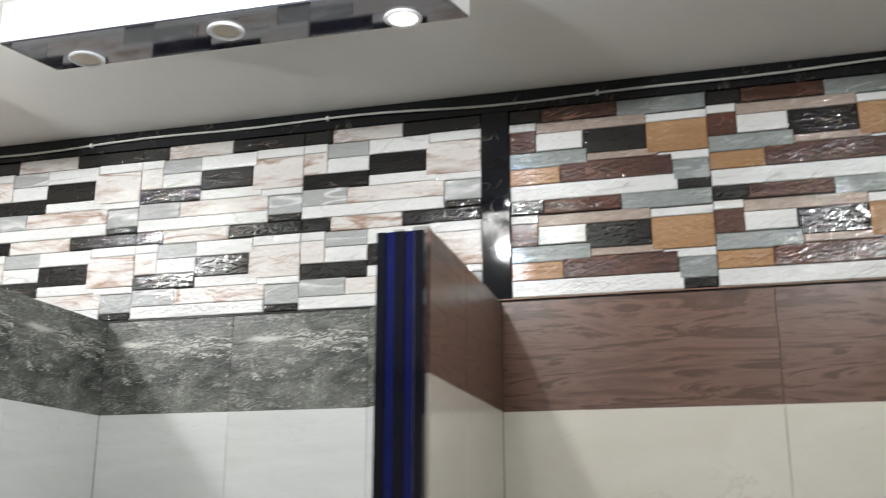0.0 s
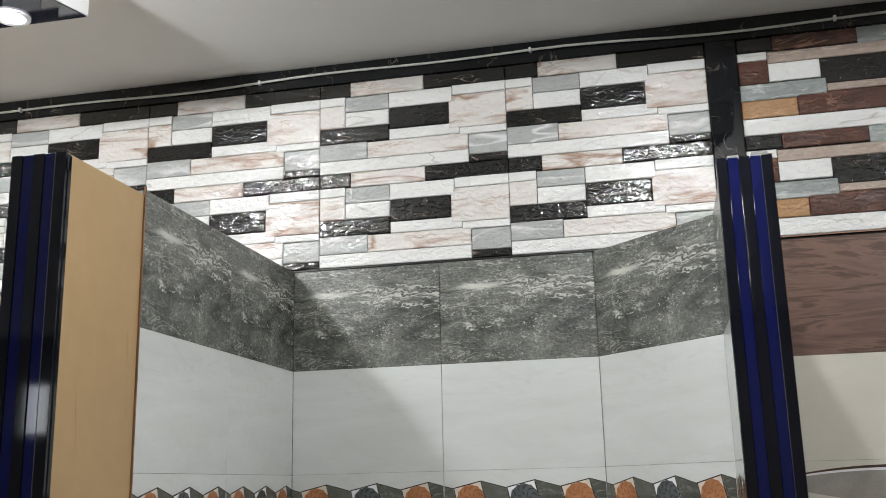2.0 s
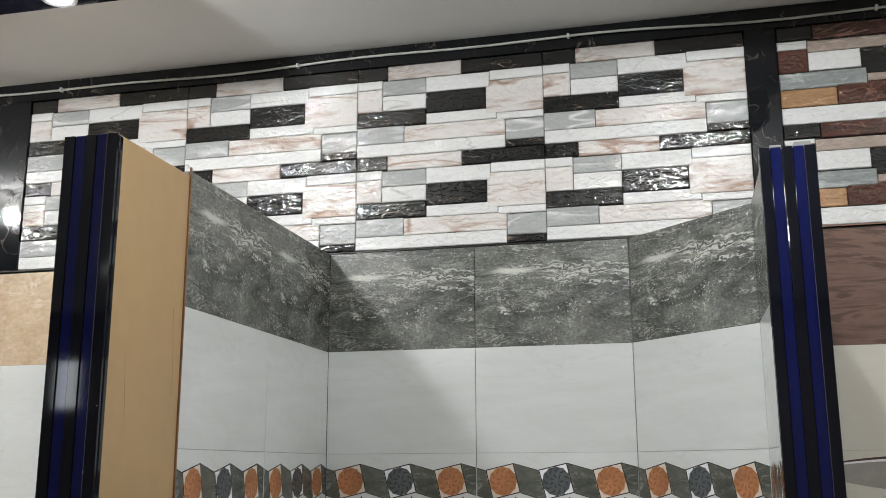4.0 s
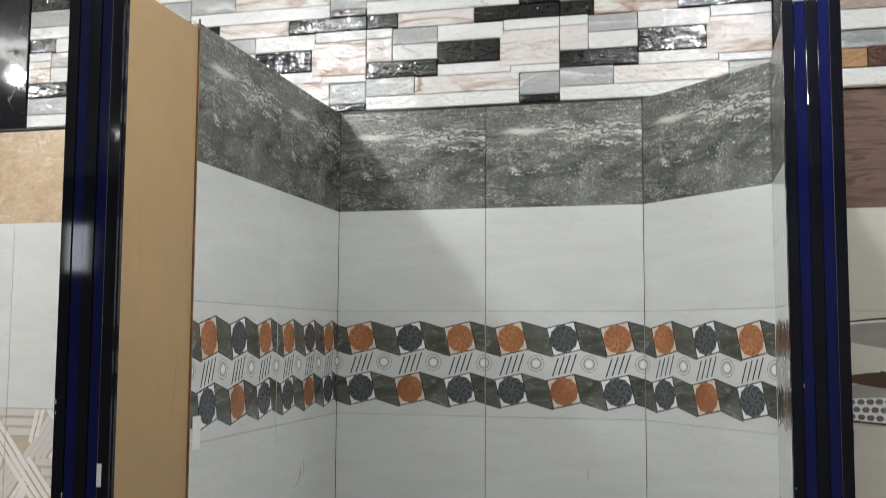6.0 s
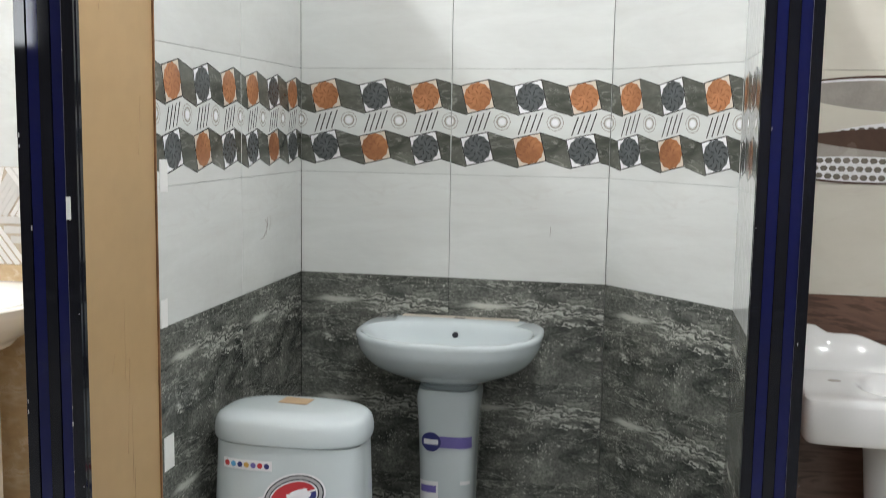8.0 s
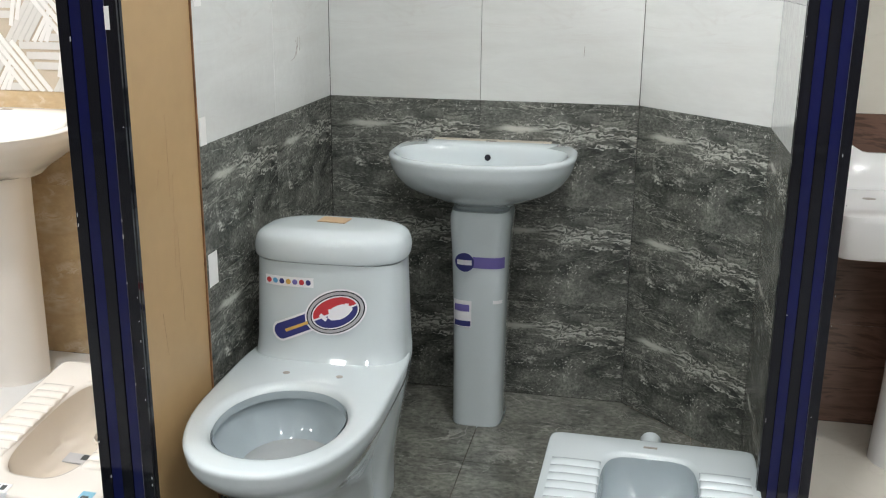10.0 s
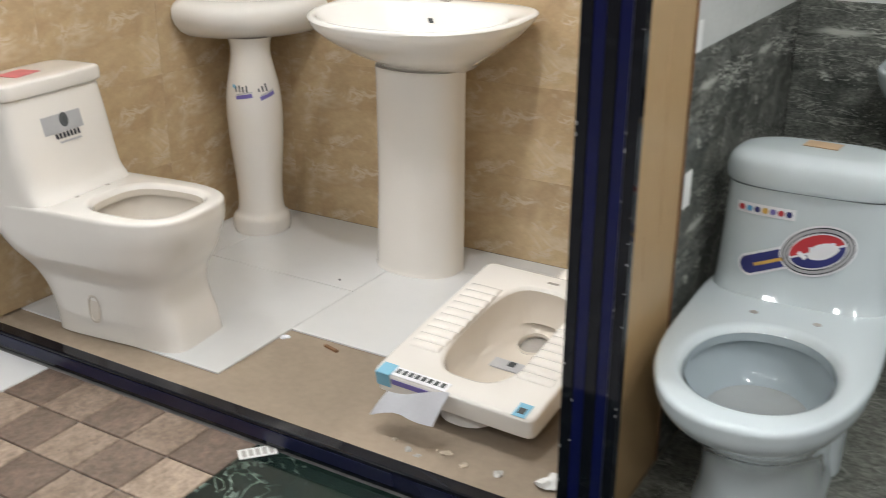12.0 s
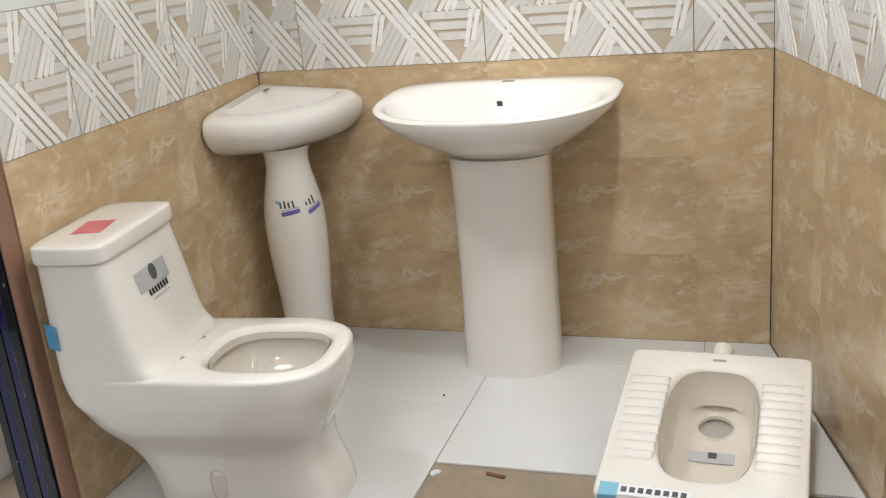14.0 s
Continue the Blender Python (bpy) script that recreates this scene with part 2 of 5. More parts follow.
marble("clad_pink", (0.45, 0.365, 0.31), (0.37, 0.295, 0.25), (0.68, 0.56, 0.48), 0.4, 10, (0.6, 1, 2), 0.03, 0.12, 40, turn=20, glaze=1.0)
marble("clad_slate", (0.36, 0.385, 0.375), (0.225, 0.245, 0.24), (0.6, 0.61, 0.6), 0.4, 9, (0.6, 1, 2), 0.04, 0.12, 40, turn=35, glaze=1.0)
marble("black_marble", (0.010, 0.011, 0.014), (0.005, 0.006, 0.008), (0.4, 0.34, 0.27), 0.05, 9, (1, 1, 0.8), 0.006, 0.03, 20)
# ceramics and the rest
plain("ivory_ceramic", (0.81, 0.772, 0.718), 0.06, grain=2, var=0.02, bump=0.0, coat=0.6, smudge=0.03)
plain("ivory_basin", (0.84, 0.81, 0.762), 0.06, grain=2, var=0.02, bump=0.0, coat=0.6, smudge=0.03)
# darker ivory glaze: shade inside bowl, trough and recesses is put into the colour
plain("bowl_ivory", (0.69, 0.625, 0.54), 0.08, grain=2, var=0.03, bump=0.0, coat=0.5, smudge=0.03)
# shade inside the blue bowl and trough is mixed into this darker glaze
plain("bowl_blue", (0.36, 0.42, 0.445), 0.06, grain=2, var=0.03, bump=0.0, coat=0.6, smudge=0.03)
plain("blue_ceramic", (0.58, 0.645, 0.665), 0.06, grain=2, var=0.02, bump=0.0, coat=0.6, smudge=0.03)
plain("white_ceramic", (0.82, 0.83, 0.83), 0.06, grain=2, var=0.02, bump=0.0, coat=0.6, smudge=0.03)
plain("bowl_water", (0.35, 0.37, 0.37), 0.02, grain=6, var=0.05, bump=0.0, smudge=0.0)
plain("raw_ceramic", (0.56, 0.47, 0.36), 0.7, grain=10, var=0.2, bump=0.2)
plain("gloss_black", (0.006, 0.007, 0.012), 0.035, grain=5, var=0.3, bump=0.004, smudge=0.03)
plain("gloss_blue", (0.006, 0.009, 0.07), 0.035, grain=5, var=0.25, bump=0.004, smudge=0.03)
plain("gloss_navy_dark", (0.006, 0.008, 0.04), 0.25, grain=5, var=0.3, bump=0.01)
plain("silver_line", (0.12, 0.12, 0.15), 0.3, 0.5, grain=20, var=0.2)
plain("plywood", (0.44, 0.295, 0.145), 0.4, grain=3, var=0.1, bump=0.05)
plain("plywood_edge", (0.27, 0.13, 0.055), 0.7, grain=40, var=0.5, bump=0.3)
plain("brown_panel", (0.29, 0.16, 0.105), 0.45, grain=4, var=0.12)
plain("ceiling_paint", (0.86, 0.85, 0.82), 0.8, grain=4, var=0.03, bump=0.06)
plain("white_paint", (0.84, 0.84, 0.85), 0.5, grain=4, var=0.03, bump=0.04)
plain("room_paint", (0.22, 0.2, 0.18), 0.7, grain=3, var=0.06)
plain("cement", (0.335, 0.265, 0.195), 0.75, grain=6, var=0.25, bump=0.35)
plain("white_floor", (0.72, 0.725, 0.72), 0.12, grain=2, var=0.05, bump=0.01)
marble("grey_floor", (0.25, 0.245, 0.235), (0.19, 0.187, 0.18), (0.3, 0.3, 0.29), 0.2, 3.0, (1, 1, 1), 0.03, pieces=0.08)
plain("grout", (0.33, 0.325, 0.31), 0.8, grain=30, var=0.3)
plain("tan_grout", (0.52, 0.40, 0.27), 0.8, grain=30, var=0.3)
plain("dark_grout", (0.035, 0.033, 0.03), 0.8, grain=30, var=0.3)
plain("black_trim", (0.008, 0.008, 0.008), 0.3, grain=20, var=0.3)
plain("paper", (0.78, 0.79, 0.83), 0.8, grain=20, var=0.08, bump=0.1)
plain("tape", (0.80, 0.80, 0.78), 0.7, grain=20, var=0.08)
plain("cardboard", (0.46, 0.32, 0.19), 0.8, grain=30, var=0.2, bump=0.2)
plain("red_paper", (0.60, 0.17, 0.17), 0.7, grain=30, var=0.2)
plain("navy", (0.03, 0.035, 0.17), 0.3, grain=30, var=0.1)
plain("label_white", (0.82, 0.82, 0.84), 0.35, grain=30, var=0.05)
plain("label_silver", (0.45, 0.45, 0.46), 0.35, grain=30, var=0.1)
plain("label_red", (0.55, 0.04, 0.05), 0.3, grain=30, var=0.1)
plain("label_blue", (0.10, 0.36, 0.62), 0.4, grain=30, var=0.1)
plain("label_cyan", (0.22, 0.5, 0.66), 0.4, grain=30, var=0.1)
plain("label_gold", (0.7, 0.42, 0.1), 0.4, grain=30, var=0.1)
plain("label_purple", (0.17, 0.14, 0.42), 0.4, grain=30, var=0.1)
plain("ink", (0.02, 0.02, 0.03), 0.5, grain=30, var=0.1)
plain("chrome", (0.7, 0.7, 0.72), 0.12, 1.0, grain=10, var=0.05)
plain("cable_grey", (0.64, 0.63, 0.61), 0.5, grain=20, var=0.1)
plain("print_copper_dark", (0.37, 0.15, 0.068), 0.18, grain=40, var=0.3)
plain("print_slate_light", (0.058, 0.064, 0.066), 0.18, grain=40, var=0.3)
plain("print_copper", (0.53, 0.225, 0.1), 0.18, grain=9, var=0.5, bump=0.5)
plain("print_slate", (0.14, 0.152, 0.155), 0.18, grain=9, var=0.6, bump=0.5)
plain("print_cream", (0.70, 0.62, 0.52), 0.16, grain=30, var=0.06)
plain("print_line", (0.035, 0.032, 0.03), 0.2, grain=30, var=0.1)
marble("print_side", (0.16, 0.165, 0.14), (0.065, 0.07, 0.058), (0.4, 0.4, 0.36), 0.18, 12.0, (0.5, 1, 1.6), 0.03, vein2=(0.33, 0.33, 0.3))
plain("print_tan", (0.50, 0.42, 0.32), 0.3, grain=20, var=0.1)
plain("print_grey", (0.50, 0.48, 0.45), 0.2, grain=20, var=0.15)
plain("relief_grey", (0.66, 0.64, 0.605), 0.2, grain=10, var=0.06)
plain("relief_white", (0.80, 0.78, 0.75), 0.15, grain=10, var=0.04)
plain("print_brown", (0.10, 0.06, 0.045), 0.2, grain=20, var=0.2)
plain("cell_brown", (0.20, 0.175, 0.15), 0.2, grain=20, var=0.3)
plain("print_taupe", (0.40, 0.37, 0.335), 0.2, grain=20, var=0.2)

m, nt, b = nodes_of("lamp_glow", 0.4)
b.inputs["Emission Color"].default_value = (1, 0.97, 0.92, 1)
b.inputs["Emission Strength"].default_value = 14
m, nt, b = nodes_of("daylight", 0.4)
b.inputs["Emission Color"].default_value = (0.9, 0.95, 1, 1)
b.inputs["Emission Strength"].default_value = 10
m, nt, b = nodes_of("lamp_off", 0.25)
b.inputs["Base Color"].default_value = (0.75, 0.68, 0.55, 1)



def rustic(name, c0, c1):
    m, nt, b = nodes_of(name, 0.38)
    oi = nt.nodes.new("ShaderNodeObjectInfo")
    tone = ramp(nt, oi.outputs["Random"], [(0.0, c0), (1.0, c1)])
    broad = noise_tex(nt, coords(nt, (1, 0.5, 1)), 14, 6, 0.8, 0.65)
    fine = noise_tex(nt, coords(nt, (1, 0.6, 1)), 75, 5, 0.4, 0.6)
    tone = mixed(nt, tone, ramp(nt, broad, [(0.32, (0.7, 0.68, 0.66)), (0.7, (1.15,) * 3)]), 1.0, "MULTIPLY")
    tone = mixed(nt, tone, ramp(nt, fine, [(0.32, (0.6,) * 3), (0.7, (1.2,) * 3)]), 1.0, "MULTIPLY")
    nt.links.new(tone, b.inputs["Base Color"])
    bumped(nt, b, fine, 0.6, 0.003)


rustic("brown_floor_tile", (0.185, 0.135, 0.105), (0.25, 0.185, 0.142))
rustic("tan_floor_tile", (0.31, 0.235, 0.18), (0.42, 0.325, 0.25))


# ---- geometry helpers ----
def link_mesh(name, bm, material, smooth=None):
    me = bpy.data.meshes.new(name)
    bmesh.ops.recalc_face_normals(bm, faces=bm.faces)
    bm.to_mesh(me)
    bm.free()
    for mm in material if isinstance(material, (list, tuple)) else [material]:
        me.materials.append(MATS[mm])
    if smooth is not None:
        for p in me.polygons:
            p.use_smooth = True
        me.set_sharp_from_angle(angle=radians(smooth))
    return me


def part(name, bm, material, parent=None, label="", m=None, smooth=None):
    ob = new(name, link_mesh(name, bm, material, smooth) if isinstance(bm, bmesh.types.BMesh) else bm)
    ob.parent = parent
    if m is not None:
        ob.matrix_basis = m
    if label:
        ob["label"] = label
    return ob


def group_at(name, m):
    ob = new(name)
    ob.empty_display_size = 0.1
    ob.matrix_basis = m
    return ob


def box(x0, x1, y0, y1, z0, z1, bevel=0.0, seg=2, bm=None):
    bm = bm or bmesh.new()
    r = bmesh.ops.create_cube(bm, size=1)
    for v in r["verts"]:
        v.co = Vector((x0 + (v.co.x + 0.5) * (x1 - x0), y0 + (v.co.y + 0.5) * (y1 - y0), z0 + (v.co.z + 0.5) * (z1 - z0)))
    if bevel:
        es = list({e for v in r["verts"] for e in v.link_edges})
        bmesh.ops.bevel(bm, geom=es, offset=bevel, segments=seg, affect="EDGES", profile=0.5)
    return bm


def prism(points, z0, z1, bevel=0.0):
    bm = bmesh.new()
    low = [bm.verts.new((x, y, z0)) for x, y in points]
    top = [bm.verts.new((x, y, z1)) for x, y in points]
    n = len(points)
    bm.faces.new(low[::-1])
    bm.faces.new(top)
    for i in range(n):
        bm.faces.new((low[i], low[(i + 1) % n], top[(i + 1) % n], top[i]))
    if bevel:
        es = [e for e in bm.edges if all(v.co.z > (z0 + z1) / 2 for v in e.verts)]
        bmesh.ops.bevel(bm, geom=es, offset=bevel, segments=2, affect="EDGES")
    return bm


def loft(rings, cap_first=True, cap_last=True, bm=None):
    bm = bm or bmesh.new()
    vs = [[bm.verts.new(p) for p in ring] for ring in rings]
    n = len(rings[0])
    for a, c in zip(vs, vs[1:]):
        for i in range(n):
            bm.faces.new((a[i], a[(i + 1) % n], c[(i + 1) % n], c[i]))
    if cap_first:
        bm.faces.new(vs[0][::-1])
    if cap_last:
        bm.faces.new(vs[-1])
    return bm


def spow(a, p):
    return math.copysign(abs(a) ** p, a)


def oval(z, cx, lf, lb, w, nf=2.2, nb=2.2, count=56, cy=0.0, tip=0.0):
    """A closed outline at height z: lf ahead and lb behind of cx, w to each side; nf and nb square it off. tip: raises the front."""
    out = []
    for i in range(count):
        a = 2 * math.pi * i / count
        c, s = math.cos(a), math.sin(a)
        n = nf if c > 0 else nb
        out.append(Vector((cx + (lf if c > 0 else lb) * spow(c, 2 / n), cy + w * spow(s, 2 / n), z + tip * max(0, c))))
    return out


def smooth_rings(keys, steps, make):
    """Rings between key rows by a Catmull-Rom glide."""
    rows = [np.array(k, float) for k in keys]
    rows = [2 * rows[0] - rows[1]] + rows + [2 * rows[-1] - rows[-2]]
    out = []
    for i in range(1, len(rows) - 2):
        p0, p1, p2, p3 = rows[i - 1:i + 3]
        for k in range(steps):
            t = k / steps
            v = 0.5 * (2 * p1 + (p2 - p0) * t + (2 * p0 - 5 * p1 + 4 * p2 - p3) * t * t + (3 * p1 - p0 - 3 * p2 + p3) * t ** 3)
            out.append(make(*v))
    out.append(make(*rows[-2]))
    return out


def tube(points, radius, count=8):
    rings = []
    pts = [Vector(p) for p in points]
    for i, p in enumerate(pts):
        d = (pts[min(i + 1, len(pts) - 1)] - pts[max(i - 1, 0)]).normalized()
        q = d.to_track_quat("Z", "Y")
        rings.append([p + q @ Vector((radius * math.cos(2 * math.pi * k / count), radius * math.sin(2 * math.pi * k / count), 0)) for k in range(count)])
    return loft(rings)


def wrap(surf, u0, u1, z0, z1, off=0.0014, nu=10, nz=6, shape=None, tilt=0.0):
    """A thin sheet laid on a surface: surf(u, z) gives a place and an outward normal. shape(a, b) in -1..1 cuts an outline by squeezing the sheet."""
    bm = bmesh.new()
    grid = []
    uc, zc, hu, hz = (u0 + u1) / 2, (z0 + z1) / 2, (u1 - u0) / 2, (z1 - z0) / 2
    for j in range(nz + 1):
        row = []
        for i in range(nu + 1):
            a, c = 2 * i / nu - 1, 2 * j / nz - 1
            if shape == "round":
                a, c = a * math.sqrt(1 - c * c / 2), c * math.sqrt(1 - a * a / 2)
            du, dz = a * hu, c * hz
            u, z = uc + du * math.cos(tilt) - dz * math.sin(tilt), zc + du * math.sin(tilt) + dz * math.cos(tilt)
            p, nrm = surf(u, z)
            row.append(bm.verts.new(p + nrm * off))
        grid.append(row)
    for j in range(nz):
        for i in range(nu):
            bm.faces.new((grid[j][i], grid[j][i + 1], grid[j + 1][i + 1], grid[j + 1][i]))
    return bm


def poly_sheet(polys, y, bm=None):
    """Flat polygons (x, z) at depth y, each with its material number."""
    bm = bm or bmesh.new()
    for pts, mi, dy in polys:
        f = bm.faces.new([bm.verts.new((px, y - dy, pz)) for px, pz in pts])
        f.material_index = mi
    return bm


# ---- tiled walls ----
TILE_T = 0.008
TILE_MESH = {}


def tile_mesh(w, h, material, depth=TILE_T, edge=0.0008):
    key = (round(w, 4), round(h, 4), material, depth)
    if key not in TILE_MESH:
        bm = bmesh.new()
        g, edge = (0.0001, 0.0003) if "beige" in material else (0.0007, edge)
        v = min(g, 0.0003)
        back = [bm.verts.new(p) for p in ((g, 0, v), (w - g, 0, v), (w - g, 0, h - v), (g, 0, h - v))]
        mid = [bm.verts.new(p) for p in ((g, -depth + edge, v), (w - g, -depth + edge, v), (w - g, -depth + edge, h - v), (g, -depth + edge, h - v))]
        k, kv = g + edge, v + edge * 0.5
        top = [bm.verts.new(p) for p in ((k, -depth, kv), (w - k, -depth, kv), (w - k, -depth, h - kv), (k, -depth, h - kv))]
        for a, c in ((back, mid), (mid, top)):
            for i in range(4):
                bm.faces.new((a[i], a[(i + 1) % 4], c[(i + 1) % 4], c[i]))
        bm.faces.new(top)
        TILE_MESH[key] = link_mesh("tile", bm, material)
    return TILE_MESH[key]


def wall_board(name, x, y, rz, length, z1, label, thick=0.05, z0=0.0, material="grout"):
    """A board whose tiled face looks along local -y, from its lower left corner at the floor."""
    bm = box(0, length, TILE_T, thick, z0, z1)
    ob = part(name, bm, material, m=pose(x, y, 0, 0, 0, rz))
    return tagged(ob, label, "wall", kind="structure")


def lay(board, x0, widths, rows):
    """Courses of tiles on a board: rows of (z0, z1, material or a function that dresses a tile)."""
    for z0, z1, what in rows:
        x = x0
        for w in widths:
            material = what if isinstance(what, str) else what[0]
            ob = part("tile", tile_mesh(w, z1 - z0, material), material, board, m=pose(x, TILE_T, z0))
            if not isinstance(what, str):
                what[1](ob, w, z1 - z0)
            x += w


DRESS = {}


def medallion(px, pz, r, count=36):
    return [(px + r * (1 + 0.035 * math.cos(12 * a)) * math.cos(a), pz + r * (1 + 0.035 * math.cos(12 * a)) * math.sin(a)) for a in (2 * math.pi * i / count for i in range(count))]


def ribbon_print(tile, w, h):
    """The ribbon of tilted squares with copper and slate medallions."""
    key = ("ribbon", round(w, 3))
    if key not in DRESS:
        polys = []
        n = max(1, round(w / 0.15))
        for k in range(-1, n + 1):
            o = 0.15 * k

            def q(pts):
                return clip_poly([(o + px, h - pz) for px, pz in pts], w, h)
            for row, dz in ((0, 0.0), (1, 0.1475)):
                sq = [(0.0256, 0.0467 + dz), (0.1055, 0.028 + dz), (0.125, 0.109 + dz), (0.045, 0.128 + dz)]
                side = [sq[1], (0.1755, 0.0475 + dz), (0.195, 0.129 + dz), sq[2]]
                c = (sum(p[0] for p in sq) / 4, sum(p[1] for p in sq) / 4)
                inner = [(c[0] + (px - c[0]) * 0.93, c[1] + (pz - c[1]) * 0.93) for px, pz in sq]
                copper = (k + row) % 2 == 0
                polys.append((q(side), 3, 0.0002))
                for a, e in ((0, 1), (3, 2)):
                    polys.append((q([side[a], side[e], (side[e][0], side[e][1] + 0.002), (side[a][0], side[a][1] + 0.002)]), 2, 0.0003))
                polys.append((q(sq), 2, 0.0004))
                polys.append((q(inner), 4 if copper else 5, 0.0006))
                polys.append((q(medallion(c[0], c[1], 0.039)), 0 if copper else 1, 0.0009))
                # two rings of curled petals round a bud
                for ring, (count, r0, r1, wide, curl) in enumerate(((11, 0.021, 0.036, 0.17, 0.35), (7, 0.006, 0.0195, 0.26, -0.5))):
                    for a in range(count):
                        t0 = 2 * math.pi * a / count + 0.4 * ring + 0.2 * row
                        petal = [(c[0] + r_ * math.cos(t0 + d_), c[1] + r_ * math.sin(t0 + d_)) for r_, d_ in
                                 ((r0, 0.0), (r0 + 0.6 * (r1 - r0), curl * 0.6 - wide), (r1, curl - 0.4 * wide), (r1, curl + 0.3 * wide), (r0 + 0.5 * (r1 - r0), curl * 0.5 + 0.2 * wide))]
                        polys.append((q(petal), 6 if copper else 7, 0.0012))
            for j in range(4):
                a, e = 0.058 + 0.017 * j, 0.132 - 0.004 * j
                polys.append((q([(a, e), (a + 0.0036, e), (a - 0.0134, e + 0.052), (a - 0.017, e + 0.052)]), 2, 0.0005))
            rc = (0.146, 0.148)
            for r, mi, dy in ((0.024, 8, 0.0003), (0.022, 9, 0.0004), (0.0165, 8, 0.0005), (0.0125, 9, 0.0007), (0.009, 5, 0.0009)):
                pts = medallion(rc[0], rc[1], r, 20) if mi == 8 else [(rc[0] + r * math.cos(t), rc[1] + r * math.sin(t)) for t in (2 * math.pi * i / 20 for i in range(20))]
                polys.append((q(pts), mi, dy))
        bm = poly_sheet([p for p in polys if len(p[0]) > 2], -TILE_T)
        DRESS[key] = link_mesh("print", bm, ["print_copper", "print_slate", "print_line", "print_side", "print_cream", "label_white", "print_copper_dark", "print_slate_light", "print_taupe", "white_tile"])
    part("printed_ribbon", DRESS[key], "", tile, "printed ribbon of copper and slate medallions")


def strip(p, e, wd):
    d = Vector((e[0] - p[0], e[1] - p[1]))
    nrm = Vector((-d.y, d.x)).normalized() * wd / 2
    return [(p[0] - nrm.x, p[1] - nrm.y), (e[0] - nrm.x, e[1] - nrm.y), (e[0] + nrm.x, e[1] + nrm.y), (p[0] + nrm.x, p[1] + nrm.y)]


def clip_poly(pts, w, h):
    for ax, lim, sign in ((0, 0.0015, 1), (0, w - 0.0015, -1), (1, 0.0015, 1), (1, h - 0.0015, -1)):
        out = []
        for i, p in enumerate(pts):
            e = pts[(i + 1) % len(pts)]
            ip, ie = (p[ax] - lim) * sign >= 0, (e[ax] - lim) * sign >= 0
            if ip:
                out.append(p)
            if ip != ie:
                t = (lim - p[ax]) / (e[ax] - p[ax])
                out.append((p[0] + (e[0] - p[0]) * t, p[1] + (e[1] - p[1]) * t))
        pts = out
        if len(pts) < 3:
            return []
    return pts


def weave_relief(tile, w, h):
    """Raised white bands: slanting bundles with bars between them."""
    key = ("weave", round(w, 3), round(h, 3))
    if key not in DRESS:
        polys = []
        cw, ch = 0.3, h / 2
        for j in range(2):
            for i in range(-2, int(w / cw) + 2):
                ox, oz = i * cw + (cw / 2 if j else 0), j * ch
                lift = ((ox * 7.3 + j * 3.1) % 1) * 0.0004

                def at(f, v):
                    """f: place across, v: height in the row from 0 to 1."""
                    return (ox + 2 * f, oz + v * ch)
                # pale ribbed band that rises to the right
                for k in range(4):
                    a = 0.112 + 0.0108 * k
                    polys.append((strip(at(a, 0), at(a + 0.052, 1), 0.0172), 2, 0.0016 + lift))
                # two steep strips beside it, and the bars of the lower triangle
                for k in range(3):
                    a = 0.158 + 0.0105 * k
                    polys.append((strip(at(a, 0), at(a + 0.034 - 0.012 * k, 0.66 - 0.18 * k), 0.0135), 1, 0.0022 + lift))
                for k in range(3):
                    v = 0.09 + 0.2 * k
                    x1 = 0.21 - 0.06 * v
                    polys.append((strip(at(0.166 + 0.045 * v, v), at(x1, v), 0.0225), 2, 0.0019 + lift))
                # the upper triangle: bars from the falling bundle, uprights beside the band
                for k in range(3):
                    v = 0.92 - 0.2 * k
                    x0 = 0.052 + 0.058 * (1 - v)
                    polys.append((strip(at(x0, v), at(0.148 - 0.05 * (1 - v), v), 0.0225), 2, 0.0019 + lift))
                for k in range(2):
                    a = 0.132 - 0.011 * k
                    polys.append((strip(at(a, 0.42 - 0.12 * k), at(a + 0.012, 1), 0.0135), 1, 0.0022 + lift))
                # bundle that falls to the right, on top
                for k in range(4):
                    a = 0.002 + 0.0138 * k
                    polys.append((strip(at(a, 1), at(a + 0.062, 0), 0.0145), 1, 0.003 + lift))
        cut = [(clip_poly(p, w, h), mi, dy) for p, mi, dy in polys]
        bm = bmesh.new()
        for pts, mi, dy in cut:
            if len(pts) < 3:
                continue
            lo = [bm.verts.new((px, -TILE_T, pz)) for px, pz in pts]
            hi = [bm.verts.new((px, -TILE_T - dy, pz)) for px, pz in pts]
            bm.faces.new(hi).material_index = mi
            for a in range(len(pts)):
                bm.faces.new((lo[a], lo[(a + 1) % len(pts)], hi[(a + 1) % len(pts)], hi[a])).material_index = mi
        DRESS[key] = link_mesh("relief", bm, ["print_tan", "relief_white", "relief_grey"])
    part("woven_relief", DRESS[key], "", tile, "raised white geometric bands")


